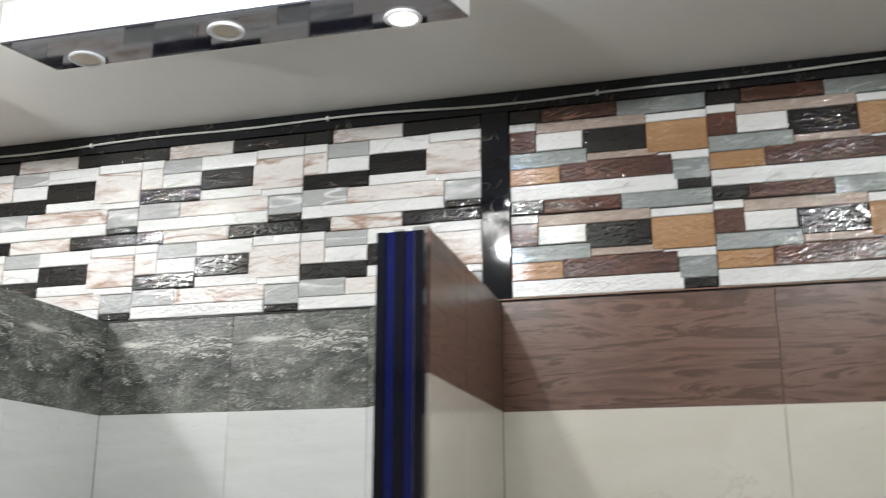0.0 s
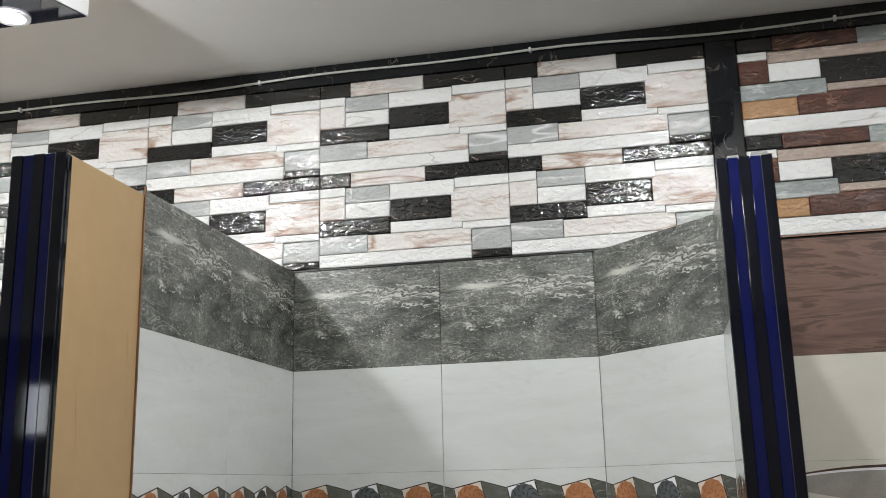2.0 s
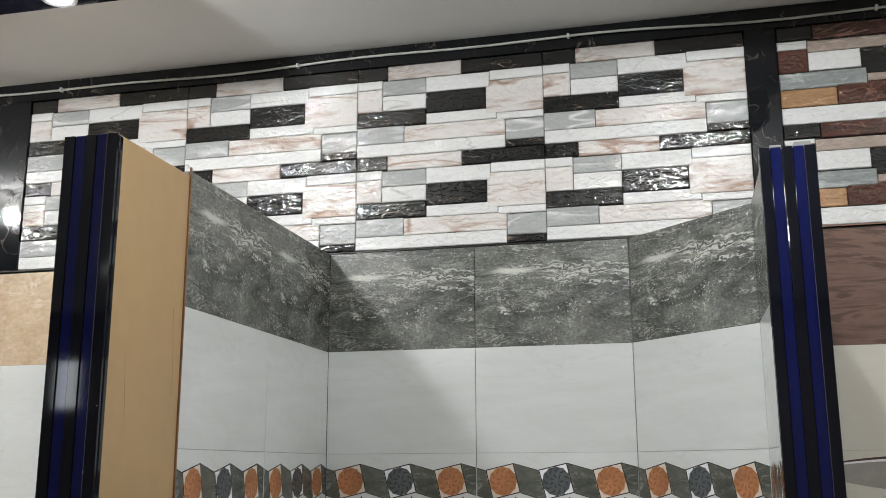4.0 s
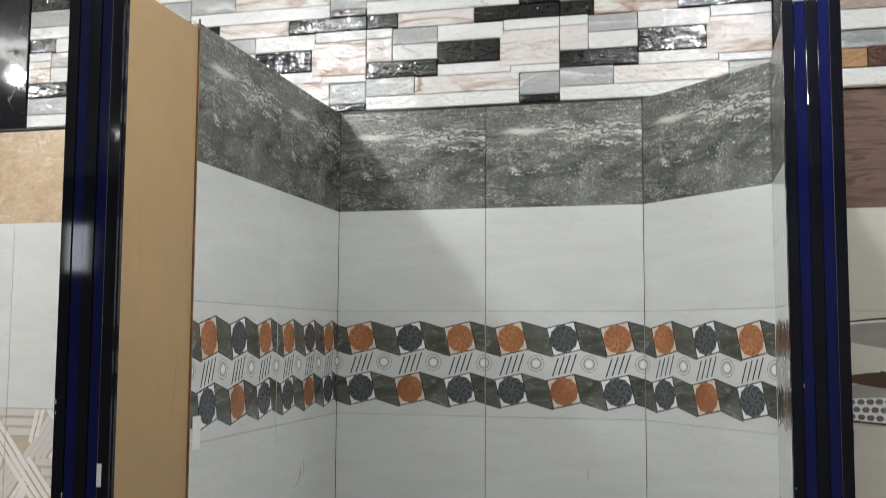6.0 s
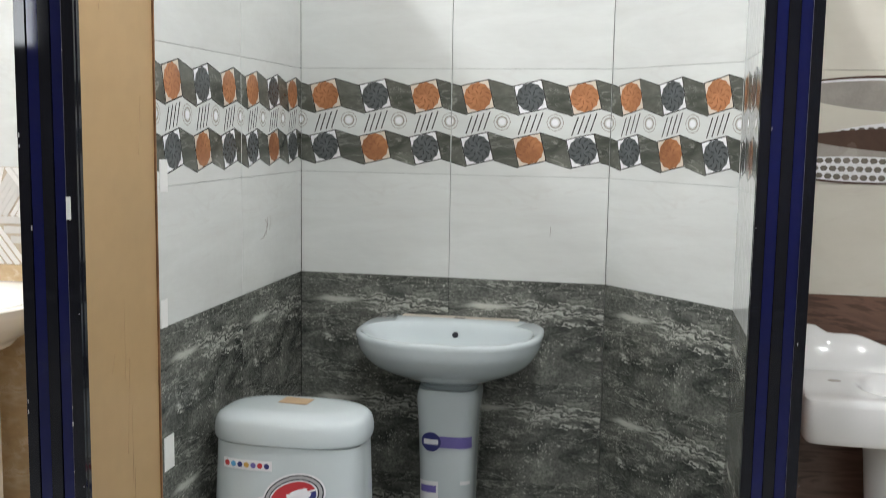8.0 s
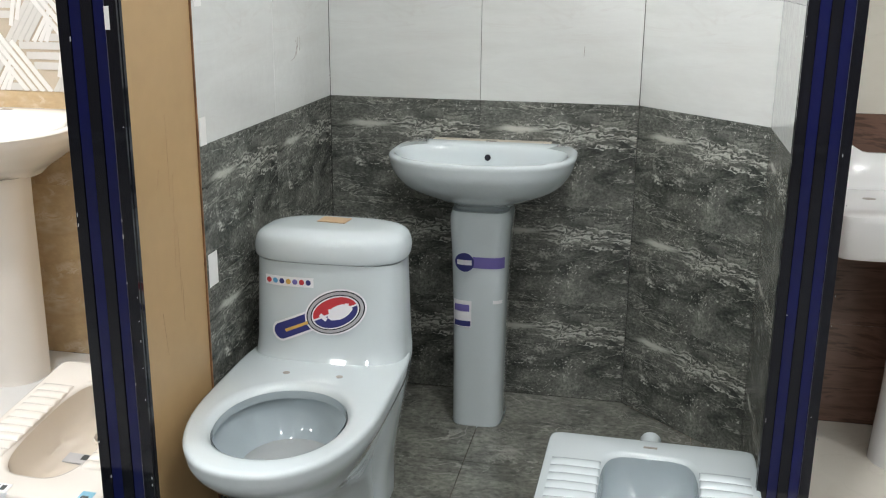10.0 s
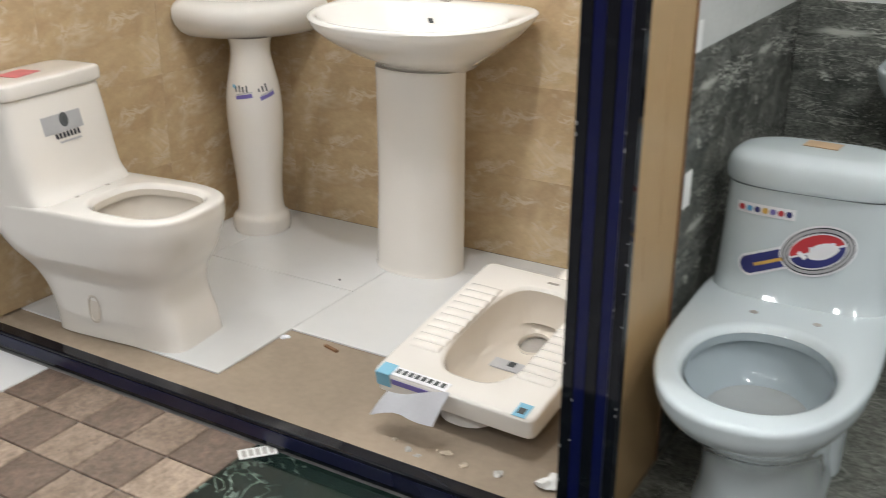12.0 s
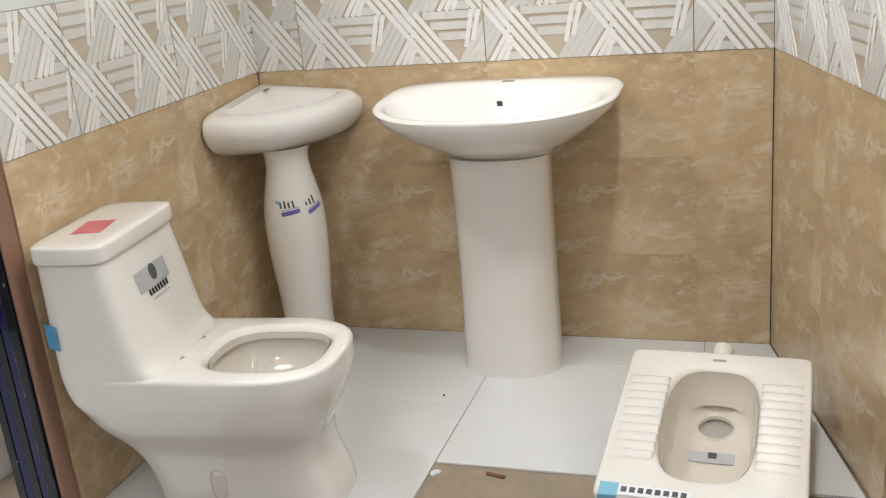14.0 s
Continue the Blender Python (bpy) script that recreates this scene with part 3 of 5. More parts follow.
def leaf_print(tile, w, h):
    """Long overlapping leaves: taupe with a brown rim, plain brown, and white with small dark cells."""
    key = ("leaf", round(w, 3))
    if key not in DRESS:
        polys = []

        def edges(u, z0, z1, up, down):
            base = z0 + (z1 - z0) * u
            swell = math.sin(math.pi * u) ** 0.75
            return base + up * swell, base - down * swell

        def leaf(xa, xb, z0, z1, up, down, mi, dy):
            n = 22
            us = [i / n for i in range(n + 1)]
            top = [(xa + (xb - xa) * u, edges(u, z0, z1, up, down)[0]) for u in us]
            low = [(xa + (xb - xa) * u, edges(u, z0, z1, up, down)[1]) for u in us[-2:0:-1]]
            pts = clip_poly(top + low, w, h)
            if len(pts) > 2:
                polys.append((pts, mi, dy))

        def cells(xa, xb, z0, z1, up, down, rows, size):
            for i in range(int((xb - xa) / (size * 2.15))):
                for j in range(rows):
                    x = xa + (i + 0.5 + 0.5 * (j % 2)) * size * 2.15
                    hi, lo = edges(min(0.99, max(0.01, (x - xa) / (xb - xa))), z0, z1, up, down)
                    z = lo + (hi - lo) * (j + 0.5) / rows
                    r = min(size, (hi - lo) / rows * 0.5)
                    if r > size * 0.45:
                        pts = clip_poly([(x + r * math.cos(math.pi * k / 3), z + r * 0.8 * math.sin(math.pi * k / 3)) for k in range(6)], w, h)
                        if len(pts) > 2:
                            polys.append((pts, 3, 0.0012))
        leaf(0.02, 0.66, 0.252, 0.235, 0.043, 0.05, 0, 0.0002)
        leaf(0.02, 0.66, 0.250, 0.230, 0.039, 0.05, 2, 0.0003)
        leaf(0.02, 0.66, 0.247, 0.226, 0.036, 0.046, 1, 0.0004)
        leaf(0.05, 0.74, 0.085, 0.07, 0.05, 0.045, 1, 0.0005)
        leaf(0.16, 0.74, 0.135, 0.14, 0.036, 0.01, 2, 0.0006)
        cells(0.16, 0.74, 0.135, 0.14, 0.036, 0.01, 1, 0.011)
        leaf(0.075, 0.76, 0.122, 0.112, 0.034, 0.034, 0, 0.0014)
        leaf(-0.05, 0.56, 0.045, 0.035, 0.032, 0.04, 0, 0.0016)
        leaf(-0.05, 0.56, 0.047, 0.039, 0.031, 0.037, 2, 0.0018)
        cells(-0.05, 0.56, 0.047, 0.039, 0.031, 0.037, 3, 0.0105)
        polys = [(p, mi, 0.002 if mi == 3 and min(z for _, z in p) < 0.085 else dy) for p, mi, dy in polys]
        DRESS[key] = link_mesh("leaf", poly_sheet(polys, -TILE_T), ["print_brown", "print_taupe", "label_white", "cell_brown"])
    part("printed_leaves", DRESS[key], "", tile, "printed taupe and brown leaves")


# ---- room shell ----
def structure(name, bm, material, label, category, m=None):
    return tagged(part(name, bm, material, m=m), label, category, kind="structure")


X0, X1, Y0 = -5.0, 5.2, -7.0
structure("floor", box(X0, X1, Y0, 0.1, SHOP - 0.1, SHOP - 0.008), "grout", "grey bedding under the showroom floor tiles", "floor")
structure("ceiling", box(X0, X1, Y0, 0.3, CEIL, CEIL + 0.1), "ceiling_paint", "flat matt off-white painted ceiling", "ceiling")
structure("wall_north", box(X0, X1, 0.1, 0.3, SHOP - 0.1, CEIL), "dark_grout", "back wall of the showroom behind the booths", "wall")
structure("wall_south", box(X0, X1, Y0 - 0.2, Y0, SHOP - 0.1, CEIL + 0.1), "room_paint", "plain painted far wall of the showroom", "wall")
structure("wall_west", box(X0 - 0.2, X0, Y0 - 0.2, 0.3, SHOP - 0.1, CEIL + 0.1), "room_paint", "plain painted side wall of the showroom", "wall")
structure("wall_east", box(X1, X1 + 0.2, Y0 - 0.2, 0.3, SHOP - 0.1, CEIL + 0.1), "room_paint", "plain painted side wall of the showroom", "wall")

win = tagged(group_at("window_1", pose(-3.95, Y0, 0)), "bright shop window onto the street", "window", kind="structure")
part("window_frame", box(-0.13, 0.13, 0.001, 0.03, 1.93, 2.37, 0.004), "white_paint", win)
part("pane", box(-0.1, 0.1, 0.031, 0.035, 1.96, 2.34), "daylight", win, "pane full of daylight")

# ---- booth A: grey and white, with a cut corner ----
A_ROWS = [(0, 0.3, "grey_marble"), (0.3, 0.6, "grey_marble"), (0.6, 0.9, "grey_marble"), (0.9, 1.2, "white_tile"),
          (1.2, 1.5, ("white_tile", ribbon_print)), (1.5, 1.8, "white_tile"), (1.8, 2.1, "grey_marble")]
CUT = 0.318
A_LABEL = "booth wall in grey marble and white tiles with a medallion band"
w_back = wall_board("wall_a_back", 0, 0, 0, 0.9, 2.1, A_LABEL, 0.075)
lay(w_back, 0, [0.45, 0.45], A_ROWS)
w_left = wall_board("wall_a_left", 0, -0.9, 90, 0.9, 2.1, A_LABEL, 0.035)
lay(w_left, 0, [0.45, 0.45], A_ROWS)
w_cut = wall_board("wall_a_corner", 0.9, 0, -45, 0.45, 2.1, A_LABEL, 0.03)
lay(w_cut, 0, [0.45], A_ROWS)
w_right = wall_board("wall_a_right", 0.9 + CUT, -CUT, -90, 0.46, 2.1, A_LABEL, 0.03)
lay(w_right, 0, [0.45], A_ROWS)
# bare panel between the tiles and the post
panel = structure("panel_a_left", box(-0.03, -0.003, -1.196, -0.9015, -0.0, 2.09, 0.002), "plywood", "bare tan plywood panel beside the tiled wall", "panel")
part("panel_edge", box(-0.0026, 0.0012, -0.9045, -0.9005, 0.0, 2.108), "plywood_edge", panel, "rough brown edge")
structure("floor_a_base", prism([(-0.09, 0.0), (-0.09, -1.187), (1.24, -1.187), (1.24, 0.0)], SHOP, -0.009), "cement", "cement plinth under the booth floor", "floor")
fa = structure("floor_a", prism([(0.0, 0.0), (0.0, -0.001), (0.001, -0.001)], -0.0095, -0.009), "grout", "grey marble tiled booth floor", "floor")
for xa, xb in ((0.0, 0.5), (0.5, 1.1), (1.1, 1.216)):
    for ya, yb in ((0.0, -0.47), (-0.47, -1.07), (-1.07, -1.186)):
        pts = [(xa + 0.001, ya - 0.001), (xb - 0.001, ya - 0.001), (xb - 0.001, yb + 0.001), (xa + 0.001, yb + 0.001)]
        if xb > 1.0 and ya == 0.0:
            pts = [(xa + 0.001, -0.001), (min(xb, 0.9 + (0.0)), -0.001), (xb - 0.001, 0.9 - xb), (xb - 0.001, yb + 0.001), (xa + 0.001, yb + 0.001)] if xa < 0.9 else [(xa + 0.001, 0.9 - xa), (xb - 0.001, 0.9 - xb), (xb - 0.001, yb + 0.001), (xa + 0.001, yb + 0.001)]
        part("floor_tile", prism(pts[::-1], -0.009, 0.0, 0.001), "dark_floor_marble", fa)

# ---- booth B: beige marble and woven relief ----
B_ROWS = [(0, 0.28, "beige_marble"), (0.28, 0.58, "beige_marble"), (0.58, 0.88, "beige_marble"), (0.88, 1.19, ("print_tan", weave_relief)),
          (1.19, 1.79, "white_tile"), (1.79, 2.095, "pale_beige_marble")]
B_LABEL = "booth wall in beige marble with white relief tiles"
BL = -1.89
BR = -0.312
w = wall_board("wall_b_back", BL, 0, 0, BR - BL, 2.095, B_LABEL, 0.075, material="tan_grout")
lay(w, 0, [0.165, 0.6, 0.6, BR - BL - 1.365], B_ROWS)
w = wall_board("wall_b_left", BL, -1.17, 90, 1.17, 2.1, B_LABEL, 0.035, material="tan_grout")
lay(w, 0, [0.27, 0.45, 0.45], B_ROWS)
w = wall_board("wall_b_right", BR, 0, -75.2, 0.9, 2.095, B_LABEL, 0.03, material="tan_grout")
lay(w, 0, [0.45, 0.45], B_ROWS)
part("rough_edge", box(0.9005, 0.912, TILE_T, 0.03, 0, 2.1), "plywood_edge", w, "chipped brown board edge")
structure("panel_b_right", box(0, 0.27, 0.006, 0.018, 0, 2.08, 0.002), "plywood", "bare plywood strip beside the tiled wall", "panel", pose(-0.082, -0.875, 0, 0, 0, -85))
structure("panel_b_left", box(BL - 0.03, BL - 0.004, -1.225, -1.172, 0, 2.08, 0.002), "brown_panel", "brown wooden strip beside the tiled wall", "panel")
for jx, jz in ((BL + 0.0012, 0.0), (BR - 0.0015, 0.0)):
    structure("corner_joint", box(jx - 0.0012, jx + 0.0012, -0.0022, 0.0, jz, 2.1), "dark_grout", "thin dark joint in the wall corner", "trim")
structure("floor_b_base", prism([(-2.0, 0.0), (-2.0, -1.187), (-0.09, -1.187), (-0.09, 0.0)], SHOP, -0.006), "cement", "bare cement floor of the booth", "floor")
fb = structure("floor_b", prism([(-1.9, -0.01), (-1.9, -0.011), (-1.899, -0.011)], -0.0064, -0.006), "grout", "white tiles laid over part of the cement", "floor")
for x_a, x_b, y_a, y_b in ((BL, -1.70, 0, -0.50), (BL, -1.70, -0.50, -1.10), (-1.70, -1.112, 0, -0.50), (-1.70, -1.112, -0.50, -1.10),
                           (-1.112, -0.5, 0, -0.2), (-1.112, -0.5, -0.2, -0.8)):
    part("floor_tile", box(x_a + 0.001, x_b - 0.001, y_b + 0.001, y_a - 0.001, -0.006, 0.0, 0.001, 1), "white_floor", fb)
part("floor_tile", prism([(-0.499, -0.199), (-0.499, -0.001), (-0.315, -0.001), (-0.264, -0.199)], -0.006, 0.0), "white_floor", fb)
part("floor_tile", prism([(-0.499, -0.799), (-0.499, -0.201), (-0.264, -0.201), (-0.108, -0.799)], -0.006, 0.0), "white_floor", fb)

# ---- booth C: cream and walnut ----
C_ROWS = [(0, 0.3, "walnut_tile"), (0.3, 0.6, "walnut_tile"), (0.6, 0.9, "walnut_tile"), (0.9, 1.2, "cream_tile"),
          (1.2, 1.5, ("cream_tile", leaf_print)), (1.5, 1.775, "cream_tile"), (1.775, 2.095, "walnut_tile")]
C_LABEL = "booth wall in cream tiles with walnut-look bands"
w = wall_board("wall_c_back", 1.312, 0, 0, 1.8, 2.1, C_LABEL, 0.075)
lay(w, 0, [0.765, 1.02], C_ROWS)
w = wall_board("wall_c_left", 1.312, -0.79, 90, 0.79, 2.1, C_LABEL, 0.04)
lay(w, 0, [0.34, 0.45], C_ROWS)
structure("partition_c", box(1.251, 1.274, -0.8, -0.0, 0, 2.08), "plywood", "plywood core of the booth partition", "wall")
structure("floor_c", box(1.24, 3.2, -1.187, 0.0, SHOP, 0.0, 0.002), "cream_tile", "pale glossy booth floor", "floor")
structure("ledge_c", box(1.315, 3.11, -0.006, 0.03, 2.1005, 2.1035), "brown_panel", "thin wooden top edge of the booth wall", "trim")

# ---- booth D, next to B ----
w = wall_board("wall_d_back", -3.4, 0, 0, 1.35, 2.1, "booth wall in pale beige tiles", 0.075)
lay(w, 0, [0.45] * 3, [(0, 0.3, "pale_beige_marble"), (0.3, 0.6, "pale_beige_marble"), (0.6, 0.9, "pale_beige_marble"), (0.9, 1.5, "white_tile"), (1.5, 2.1, "pale_beige_marble")])
structure("floor_d", box(-3.4, -2.0, -1.187, 0, SHOP, -0.01), "cement", "bare cement floor of the booth", "floor")

# ---- posts and kerb ----
def post(x0, x1, y_front, label):
    w, d, h = x1 - x0, 0.02, 2.08
    g = group_at("booth_post", pose(x0, y_front, 0))
    tagged(g, label, "post", "booth posts")
    z0 = SHOP if y_front < -1.2 else 0.0
    part("core", box(0, w, 0.004, d, z0, h, 0.004), "gloss_black", g)
    s = w / 5
    for i, mname in enumerate(("gloss_black", "gloss_blue", "gloss_black", "gloss_blue", "gloss_black")):
        proud = 0.0 if i in (1, 3) else 0.0025
        part("stripe", box(i * s + 0.0006, (i + 1) * s - 0.0006, -proud, 0.0038, z0, h + 0.0015, 0.0005, 1), mname, g, "deep blue glossy stripe" if "blue" in mname else "black glossy stripe")
    for i in (4,):
        part("silver_edge", box(i * s - 0.0004, i * s + 0.0004, -0.003, 0.0, z0, h), "silver_line", g, "thin silver line")
    return g


p1 = post(-0.101, 0.014, -1.217, "glossy black and blue striped booth post with chipped paint")
p2 = post(1.2, 1.308, -0.822, "glossy black and blue striped booth post")
p3 = post(-2.015, -1.9, -1.233, "glossy black and blue striped booth post with worn foot")
kerb = group_at("booth_kerb", pose(0, 0, 0))
tagged(kerb, "glossy black booth kerb with a dark blue face", "kerb", kind="structure")
part("kerb_beam", box(-3.4, -0.103, -1.23, -1.188, SHOP, -0.002, 0.006, 3), "gloss_black", kerb)
part("kerb_stripe", box(-3.4, -0.103, -1.2325, -1.2305, SHOP + 0.016, -0.012), "gloss_navy_dark", kerb, "dark blue stripe")
part("kerb_beam", box(0.016, 1.23, -1.23, -1.188, SHOP, -0.002, 0.006, 3), "gloss_black", kerb)

# ---- relief cladding above the booths ----
CLAD = [(0, .17, 0, .15, "clad_black"), (.17, .57, 0, .16, "clad_rose"), (.57, 1, 0, .15, "clad_black"),
        (0, .14, .15, .25, "clad_white"), (.14, .38, .16, .33, "clad_grey"), (.38, .72, .16, .33, "clad_white"), (.72, 1, .15, .26, "clad_white"),
        (0, .14, .25, .5, "clad_rose"), (.14, .38, .33, .5, "clad_white"), (.38, .70, .33, .56, "clad_black"), (.70, 1, .26, .62, "clad_rose"),
        (0, .38, .5, .67, "clad_black"), (.38, .755, .56, .68, "clad_white"), (.755, 1, .62, .70, "clad_white"),
        (0, .26, .67, .86, "clad_grey"), (.26, .8, .68, .86, "clad_rose"), (.8, 1, .70, .92, "clad_grey"),
        (0, .8, .86, 1, "clad_white"), (.8, 1, .92, 1, "clad_black")]
CLAD_C = [(0, .17, 0, .14, "clad_black"), (.17, .56, 0, .15, "clad_brown"), (.56, 1, 0, .17, "clad_slate"),
          (0, .14, .15, .24, "clad_white"), (.14, .7, .16, .28, "clad_pink"), (.7, 1, .18, .27, "clad_white"),
          (0, .14, .24, .48, "clad_brown"), (.14, .38, .28, .47, "clad_white"), (.38, .7, .28, .54, "clad_black"), (.7, 1, .27, .6, "clad_orange"),
          (0, .4, .48, .65, "clad_slate"), (.4, .75, .54, .62, "clad_pink"), (.75, 1, .6, .69, "clad_white"),
          (0, .26, .65, .83, "clad_orange"), (.26, .82, .62, .83, "clad_brown"), (.82, 1, .69, .9, "clad_slate"),
          (0, .84, .83, 1, "clad_white"), (.84, 1, .9, 1, "clad_black")]
CLAD_MESH = {}
PITCH, COURSE, CLAD_Z = 0.588, 0.2955, 2.1055


def clad_wall(name, x0, count, spec, label):
    board = structure(name, box(x0, x0 + count * PITCH, 0.0065, 0.0995, CLAD_Z, CLAD_Z + 2 * COURSE), "dark_grout", label, "wall")
    for i in range(count):
        for j in range(2):
            for k, (u0, u1, v0, v1, mname) in enumerate(spec):
                key = (name, k)
                if key not in CLAD_MESH:
                    wd, ht = (u1 - u0) * PITCH, (v1 - v0) * COURSE
                    bm = bmesh.new()
                    g, e, d = 0.0009, 0.002, 0.0085 + 0.0022 * ((k * 7) % 4) / 3
                    loops = []
                    for q, y in ((g, 0), (g, -d + e), (g + e, -d)):
                        loops.append([bm.verts.new((u0 * PITCH + a, y, (1 - v1) * COURSE + c)) for a, c in ((q, q), (wd - q, q), (wd - q, ht - q), (q, ht - q))])
                    for a, c in zip(loops, loops[1:]):
                        for s in range(4):
                            bm.faces.new((a[s], a[(s + 1) % 4], c[(s + 1) % 4], c[s]))
                    bm.faces.new(loops[-1])
                    CLAD_MESH[key] = link_mesh("stone_strip", bm, mname)
                part("stone_strip", CLAD_MESH[key], "", board, m=pose(x0 + i * PITCH, 0.0065, CLAD_Z + j * COURSE))


clad_wall("wall_cladding_1", -1.096, 4, CLAD, "relief cladding of white, rose, grey and black stone strips")
clad_wall("wall_cladding_2", 1.345, 3, CLAD_C, "relief cladding of brown, orange, grey and white stone strips")
for x0, x1 in ((1.2575, 1.3435), (-1.27, -1.0975)):
    structure("column", box(x0, x1, -0.008, 0.0995, 2.1045, 2.697, 0.002), "black_marble", "polished black marble strip with pale veins", "column")
structure("wall_cladding_3", box(-3.0, -1.272, 0.0, 0.0995, 2.1045, 2.697), "black_marble", "polished black marble wall band", "wall")
structure("trim_top", box(-4.9, 5.1, -0.006, 0.0995, 2.6975, 2.7645, 0.002), "black_marble", "black marble strip under the ceiling", "trim")
structure("trim_bottom", box(-3.0, 3.2, -0.004, 0.0995, 2.1005, 2.104), "black_trim", "thin black strip under the cladding", "trim")
pts = []
for i in range(60):
    x = -3.0 + i * 0.11
    sag = 0.006 * math.sin(x * 3.1) + 0.004 * math.sin(x * 7.7 + 1)
    pts.append((x, -0.0125 + 0.002 * math.sin(x * 5), 2.728 + sag))
cable = part("cable", tube(pts, 0.004, 8), "cable_grey", smooth=60)
tagged(cable, "thin grey cable clipped along the wall top", "cable")
for x in (-1.9, -0.98, -0.12, 0.75, 1.62, 2.5):
    sag = 0.006 * math.sin(x * 3.1) + 0.004 * math.sin(x * 7.7 + 1)
    part("clip", box(x - 0.004, x + 0.004, -0.02, -0.006, 2.721 + sag, 2.735 + sag, 0.001), "label_white", cable, "small white cable clip")

# ---- light boxes under the ceiling ----
def light_box(x0, x1, spots):
    """A shallow box whose ends run askew; spots of (x, y, lit)."""
    g = group_at("light_box", pose(0, 0, 0))
    tagged(g, "white ceiling light box with a dark glossy underside and spotlights", "ceiling light", "ceiling light boxes")
    plan = [(x0 - 0.05, -0.865), (x1 - 0.05, -0.865), (x1, -0.692), (x0, -0.692)]
    part("body", prism(plan, 2.654, CEIL), "white_paint", g)
    part("underside", prism([(x + (0.003 if k in (0, 3) else -0.003), y + (0.003 if k < 2 else -0.003)) for k, (x, y) in enumerate(plan)], 2.65, 2.6535), "gloss_navy", g, "dark glossy underside")
    for x, y, lit in spots:
        rings = [[Vector((x + r * math.cos(2 * math.pi * k / 28), y + r * math.sin(2 * math.pi * k / 28), z)) for k in range(28)]
                 for r, z in ((0.046, 2.6495), (0.046, 2.645), (0.042, 2.643), (0.034, 2.645), (0.034, 2.648))]
        rim = part("spot_ring", loft(rings, False, False), "label_white", g, "white spotlight ring", smooth=40)
        lens = [[Vector((x + r * math.cos(2 * math.pi * k / 28), y + r * math.sin(2 * math.pi * k / 28), z)) for k in range(28)] for r, z in ((0.034, 2.6475), (0.02, 2.6465))]
        part("lens", loft(lens, False, True), "lamp_glow" if lit else "lamp_off", rim, "glowing lens" if lit else "dull unlit lens")


plain("gloss_navy", (0.015, 0.017, 0.045), 0.04, grain=5, var=0.2, bump=0.0, smudge=0.02)
MATS["gloss_navy"].node_tree.nodes["Principled BSDF"].inputs["IOR"].default_value = 2.1
light_box(0.235, 1.382, [(0.357, -0.737, False), (0.782, -0.785, False), (1.227, -0.735, True)])
light_box(-1.45, -0.305, [(-0.487, -0.745, True), (-0.93, -0.785, False), (-1.33, -0.745, False)])
light_box(-3.2, -2.05, [(-2.23, -0.745, True), (-2.66, -0.785, False), (-3.08, -0.745, False)])
light_box(1.95, 3.1, [(2.95, -0.745, True), (2.5, -0.785, False), (2.08, -0.745, False)])
for x, wt in BOX_LAMPS:
    area("spot_lamp", x, -0.745, 2.64, 0.055, wt, COOL)
for x, y in ROOM_LAMPS:
    g = group_at("ceiling_panel_lamp", pose(x, y, CEIL))
    tagged(g, "small square white glowing ceiling panel lamp", "ceiling light", "ceiling panel lamps")
    part("frame", box(-0.14, 0.14, -0.14, 0.14, -0.012, 0, 0.003), "white_paint", g)
    part("diffuser", box(-0.125, 0.125, -0.125, 0.125, -0.0145, -0.0125), "lamp_glow", g, "glowing diffuser")
    area("panel_lamp", x, y, CEIL - 0.02, 0.25, 15, COOL, 0.25)


def bulb(x, y, watts):
    """A bare globe bulb on a short stem."""
    g = group_at("bulb_lamp", pose(x, y, CEIL))
    tagged(g, "bare white globe bulb on a short ceiling stem", "ceiling light", "globe bulbs")
    part("stem", tube([(0, 0, 0), (0, 0, -0.035)], 0.012, 12), "white_paint", g, smooth=40)
    bm = bmesh.new()
    bmesh.ops.create_uvsphere(bm, u_segments=20, v_segments=12, radius=0.032)
    part("globe", bm, "lamp_glow", g, "glowing globe", pose(0, 0, -0.062), smooth=80)
    lamp = bpy.data.lights.new("bulb_light", "POINT")
    lamp.energy, lamp.color, lamp.shadow_soft_size = watts, COOL, 0.03
    new("bulb_light", lamp).matrix_basis = pose(x, y, CEIL - 0.126)


for x, y, watts in BULBS:
    bulb(x, y, watts)

# ---- sanitary ware ----
def ring_glide(keys, steps, nf, nb, count=56):
    return smooth_rings(keys, steps, lambda z, cx, lf, lb, w: oval(z, cx, lf, lb, w, nf, nb, count))


def surf_of(keys, nf):
    """The front face of a lofted body as a function of (y, z)."""
    zs = [k[0] for k in keys]

    def at(y, z):
        cx, lf, w = (float(np.interp(z, zs, [k[i] for k in keys])) for i in (1, 2, 4))
        q = min(0.995, abs(y) / w)
        return Vector((cx + lf * (1 - q ** nf) ** (1 / nf), y, z))

    def surf(y, z):
        e = 0.004
        p = at(y, z)
        nrm = (at(y + e, z) - at(y - e, z)).cross(at(y, z + e) - at(y, z - e)).normalized()
        return p, nrm
    return surf


def sheet(name, parent, surf, u0, u1, z0, z1, material, label="", off=0.0015, tilt=0.0, shape=None, nu=10, nz=5):
    return part(name, wrap(surf, u0, u1, z0, z1, off, nu, nz, shape, tilt), material, parent, label, smooth=50)


